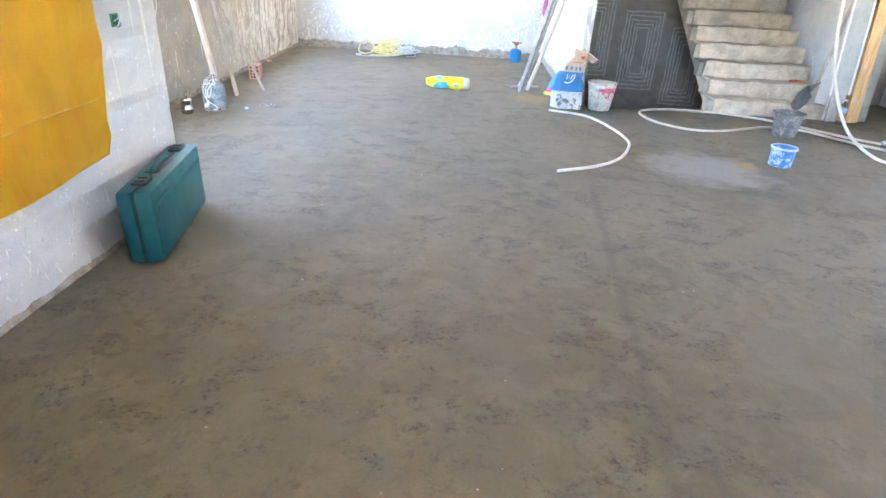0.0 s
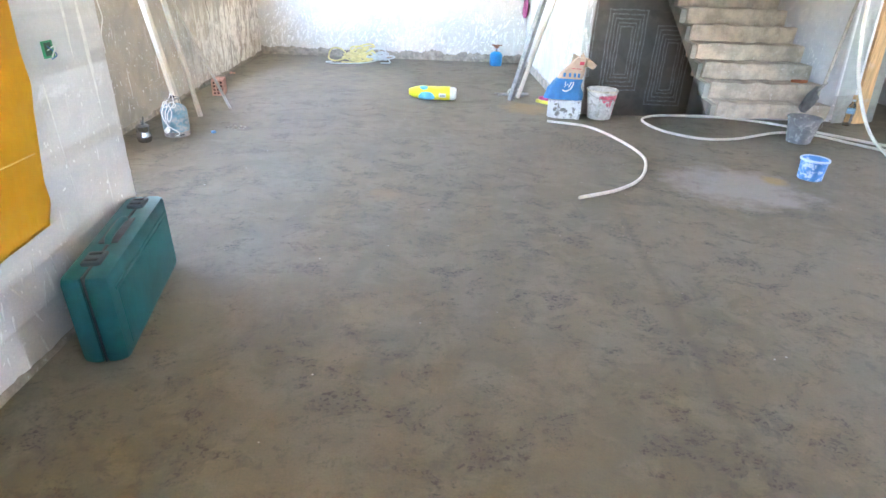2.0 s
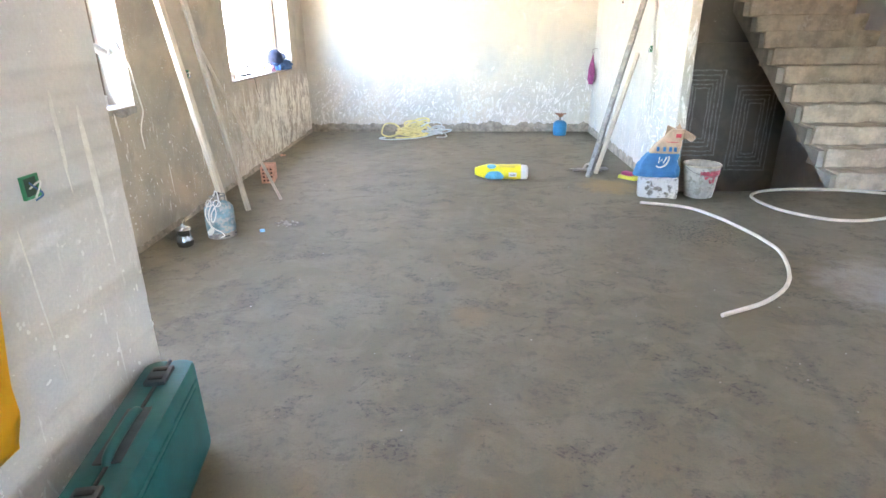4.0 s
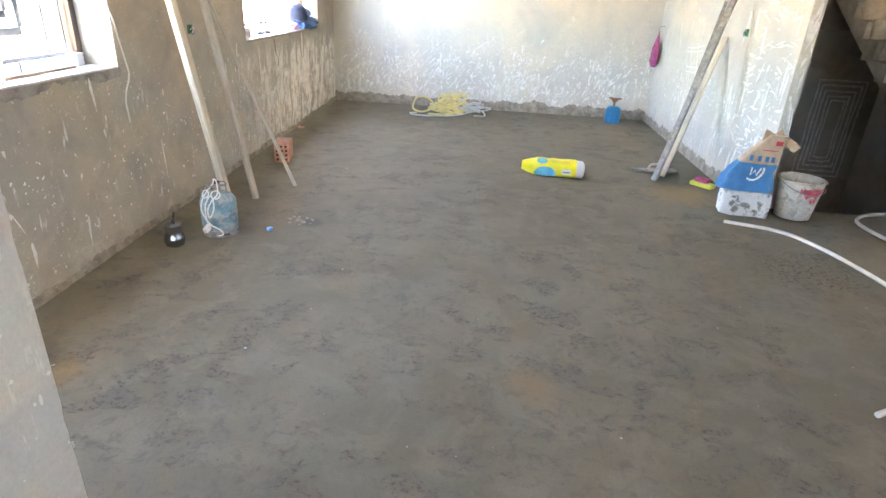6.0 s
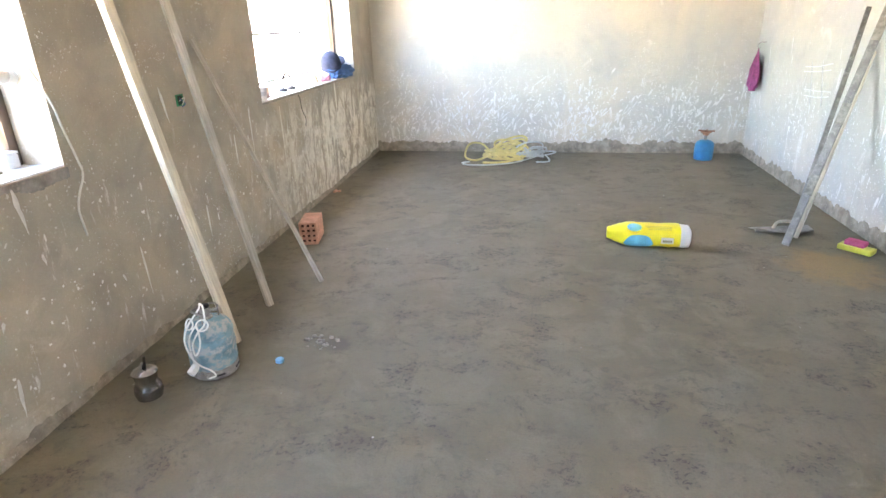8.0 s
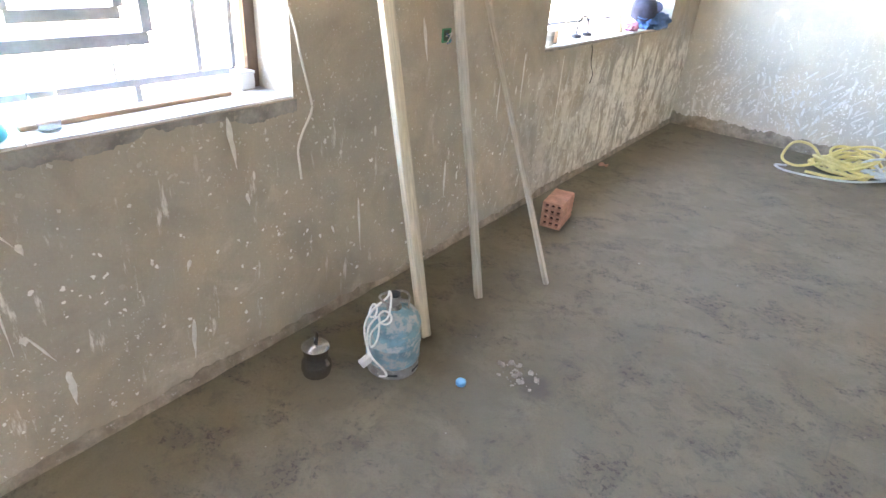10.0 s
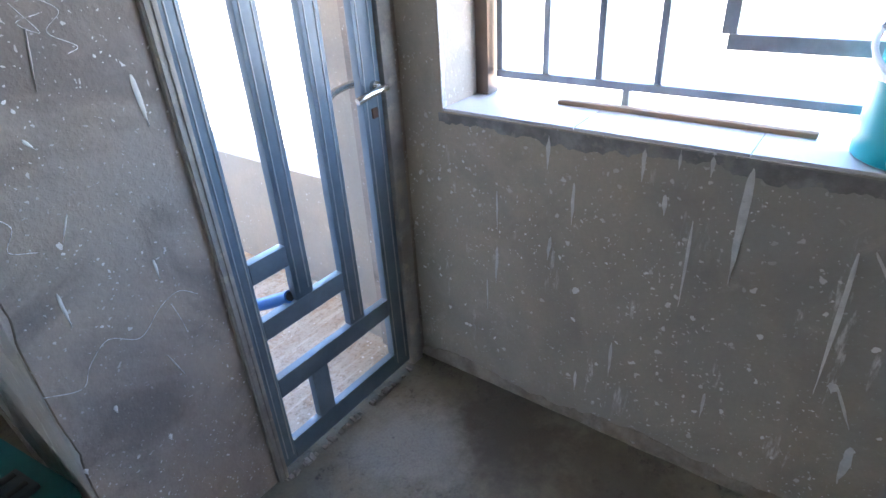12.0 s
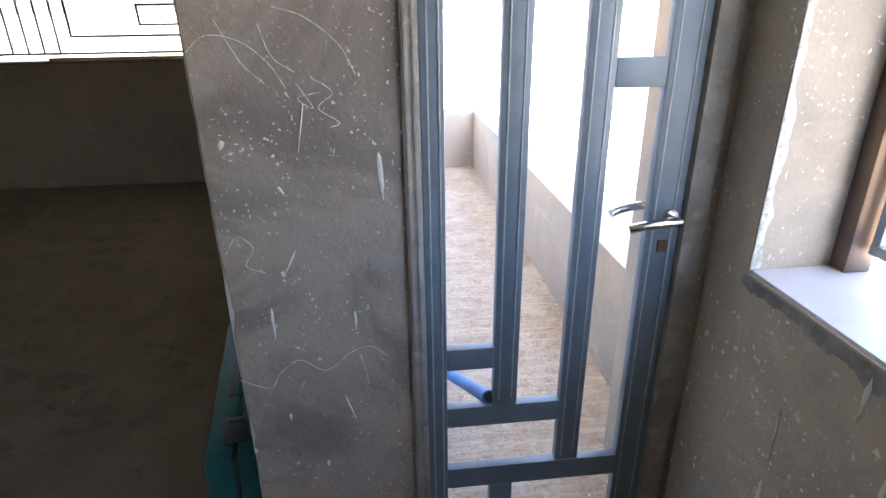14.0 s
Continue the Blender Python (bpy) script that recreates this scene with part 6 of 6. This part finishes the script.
bucket("paint_pot", "small blue plastic pot crusted with white paint", pose(3.04, 5.372, 0.002), 0.088, 0.098, 0.165, BLUE_POT, plain("pale_blue_paint", (0.22, 0.42, 0.70), 0.6), plain("white_crust", (0.62, 0.72, 0.85), 0.7), False)
PVC = plain("white_conduit", (0.70, 0.67, 0.60), 0.45, vary=0.08, relief=0.05)
solo("plastic_pipe", tube(B(), glide([(1.26, 6.965, 0.014), (1.595, 6.82, 0.014), (1.735, 6.57, 0.014), (1.81, 6.277, 0.014), (1.85, 6.0, 0.014), (1.83, 5.70, 0.014), (1.64, 5.267, 0.014), (1.377, 4.994, 0.014), (1.045, 4.815, 0.014)], 8), 0.0125, 10), PVC, "white plastic conduit curved across the floor", "pipe")
solo("plastic_pipe", tube(B(), glide([(4.70, 5.85, 0.014), (4.319, 6.18, 0.014), (4.126, 6.431, 0.014), (3.94, 6.69, 0.016), (3.60, 6.75, 0.018), (2.995, 6.47, 0.014), (2.646, 6.451, 0.014), (2.40, 6.66, 0.014), (2.31, 6.93, 0.014), (2.34, 7.19, 0.014), (2.58, 7.36, 0.014), (3.064, 7.40, 0.014), (3.509, 7.275, 0.014), (3.81, 7.0, 0.026), (4.19, 6.56, 0.026), (4.478, 6.36, 0.014), (4.85, 6.15, 0.014)], 8), 0.0125, 10), PVC, "white plastic conduit lying in a loop by the stairs", "pipe")
solo("hanging_pipe", tube(B(), glide([(3.42, 6.0, 2.84), (3.46, 6.0, 1.9), (3.50, 6.0, 1.284), (3.57, 6.0, 0.924), (3.66, 5.98, 0.62), (3.84, 5.9, 0.25), (4.02, 5.75, 0.06), (4.18, 5.55, 0.016), (4.66, 5.3, 0.016)], 8), 0.014, 10), PVC, "white plastic conduit hanging from the ceiling in a bend", "pipe")


def shovel():
    c = thing("shovel", "grey steel shovel with a wooden handle on the steps", "shovel", pose(0.12, 0.12, 0.0))
    bm, rows = B(), []
    tip, neck = Vector((3.86, 7.02, 0.20)), Vector((4.10, 7.13, 0.37))
    d = (neck - tip).normalized()
    side = d.cross(Vector((0, 1, 0.4))).normalized()
    up = side.cross(d)
    for i in range(9):
        t = i / 8
        w = 0.125 * min(1, 0.45 + 2.2 * t) * (1 if t < 0.85 else 0.75)
        rows.append([bm.verts.new(tip + d * (0.29 * t) + side * (w * s) + up * (0.03 * (1 - s * s) - 0.03)) for s in (-1, -0.5, 0, 0.5, 1)])
    for p_, q_ in zip(rows, rows[1:]):
        for j in range(4):
            bm.faces.new((p_[j], p_[j + 1], q_[j + 1], q_[j]))
    bmesh.ops.solidify(bm, geom=bm.faces[:], thickness=0.003)
    part("blade", bm, plain("shovel_steel", (0.22, 0.22, 0.22), 0.5, 0.5, vary=0.2, scale=14, relief=0.2), c, "dull grey blade")
    part("ferrule", rod(B(), neck - d * 0.04, neck + d * 0.12, 0.022, 0.018), DULL_STEEL, c)
    part("handle", rod(B(), neck + d * 0.08, Vector((4.43, 7.42, 1.42)), 0.016, seg=12), OLD_WOOD, c, "worn wooden handle")


shovel()
bm = box(B(), (-0.09, -0.03, 0.0), (0.09, 0.03, 0.035), 0.006)
bmesh.ops.subdivide_edges(bm, edges=bm.edges[:], cuts=2)
solo("brick_piece", jitter(bm, 0.014, 14), plain("orange_brick", (0.55, 0.20, 0.10), 0.9, scale=20), "broken piece of orange brick on a stair tread", "brick", pose(4.36, 7.83, 0.337, 0, 0, 5))
bt = thing("water_bottle", "clear plastic water bottle beside the stairs", "bottle", pose(4.62, 7.20, 0.002))
part("bottle_body", lathe(B(), [(0.03, 0.0), (0.038, 0.004), (0.04, 0.03), (0.037, 0.05), (0.04, 0.07), (0.037, 0.10), (0.04, 0.13), (0.04, 0.19), (0.03, 0.225), (0.014, 0.25), (0.013, 0.27)], 24), clear, bt)
part("label", lathe(B(), [(0.0408, 0.135), (0.0408, 0.185)], 24, (0, 0, 0), False), plain("bottle_label", (0.35, 0.55, 0.75), 0.5), bt, "pale blue paper label")
part("bottle_cap", lathe(B(), [(0.015, 0.262), (0.016, 0.264), (0.016, 0.28), (0.013, 0.282)], 18), OFFWHITE, bt)
cr = thing("glass_block", "clear ridged plastic tub on the floor", "tub", pose(4.45, 6.10, 0.002, 0, 0, 10))
part("tub_wall", lathe(B(), [(0.05, 0.0), (0.055, 0.004), (0.062, 0.075), (0.059, 0.075), (0.052, 0.008)], 24), clear, cr)
part("tub_lid", lathe(B(), [(0.064, 0.074), (0.065, 0.082), (0.060, 0.086)], 24), CLEAR_HOSE, cr)


# doorway posts right of the stairs
structure("door_post", box(B(), (0.0, 0.0, 0.0), (0.135, 0.135, 2.86), 0.006, pose(4.755, 7.29, 0.0, 0, -4.5, 0)), ORANGE_PINE, "new pine post at the side doorway")
structure("door_post", box(B(), (0.137, 0.01, 0.0), (0.23, 0.14, 2.86), 0.006, pose(4.755, 7.29, 0.008, 0, -4.5, 0)), plain("grey_green_wood", (0.30, 0.32, 0.28), 0.8, vary=0.2, scale=6), "grey-green painted post at the side doorway")
bd = thing("white_trim_board", "grey panel with white edge strips leaning by the stairs", "panel", pose(4.47, 7.285, 0.30, 0, -4.5, 0))
part("panel", box(B(), (0.0, 0.0, 0.0), (0.205, 0.018, 2.0), 0.002), plain("grey_panel", (0.42, 0.45, 0.44), 0.6, vary=0.08), bd)
for x in (-0.012, 0.200):
    part("edge_strip", box(B(), (x, -0.008, 0.0), (x + 0.022, 0.02, 2.0), 0.003), OFFWHITE, bd, "white plastic edge strip")
part("foot", box(B(), (0.02, 0.0, -0.30), (0.19, 0.018, 0.0), 0.003), plain("panel_foot", (0.40, 0.40, 0.38), 0.8), bd)
structure("wall_side", holed("x", 8.6, 8.75, -0.2, CEILING_Z, (4.70, 6.0), []), PL_SHADE, "wall of the side room, darkened in colour for shade")
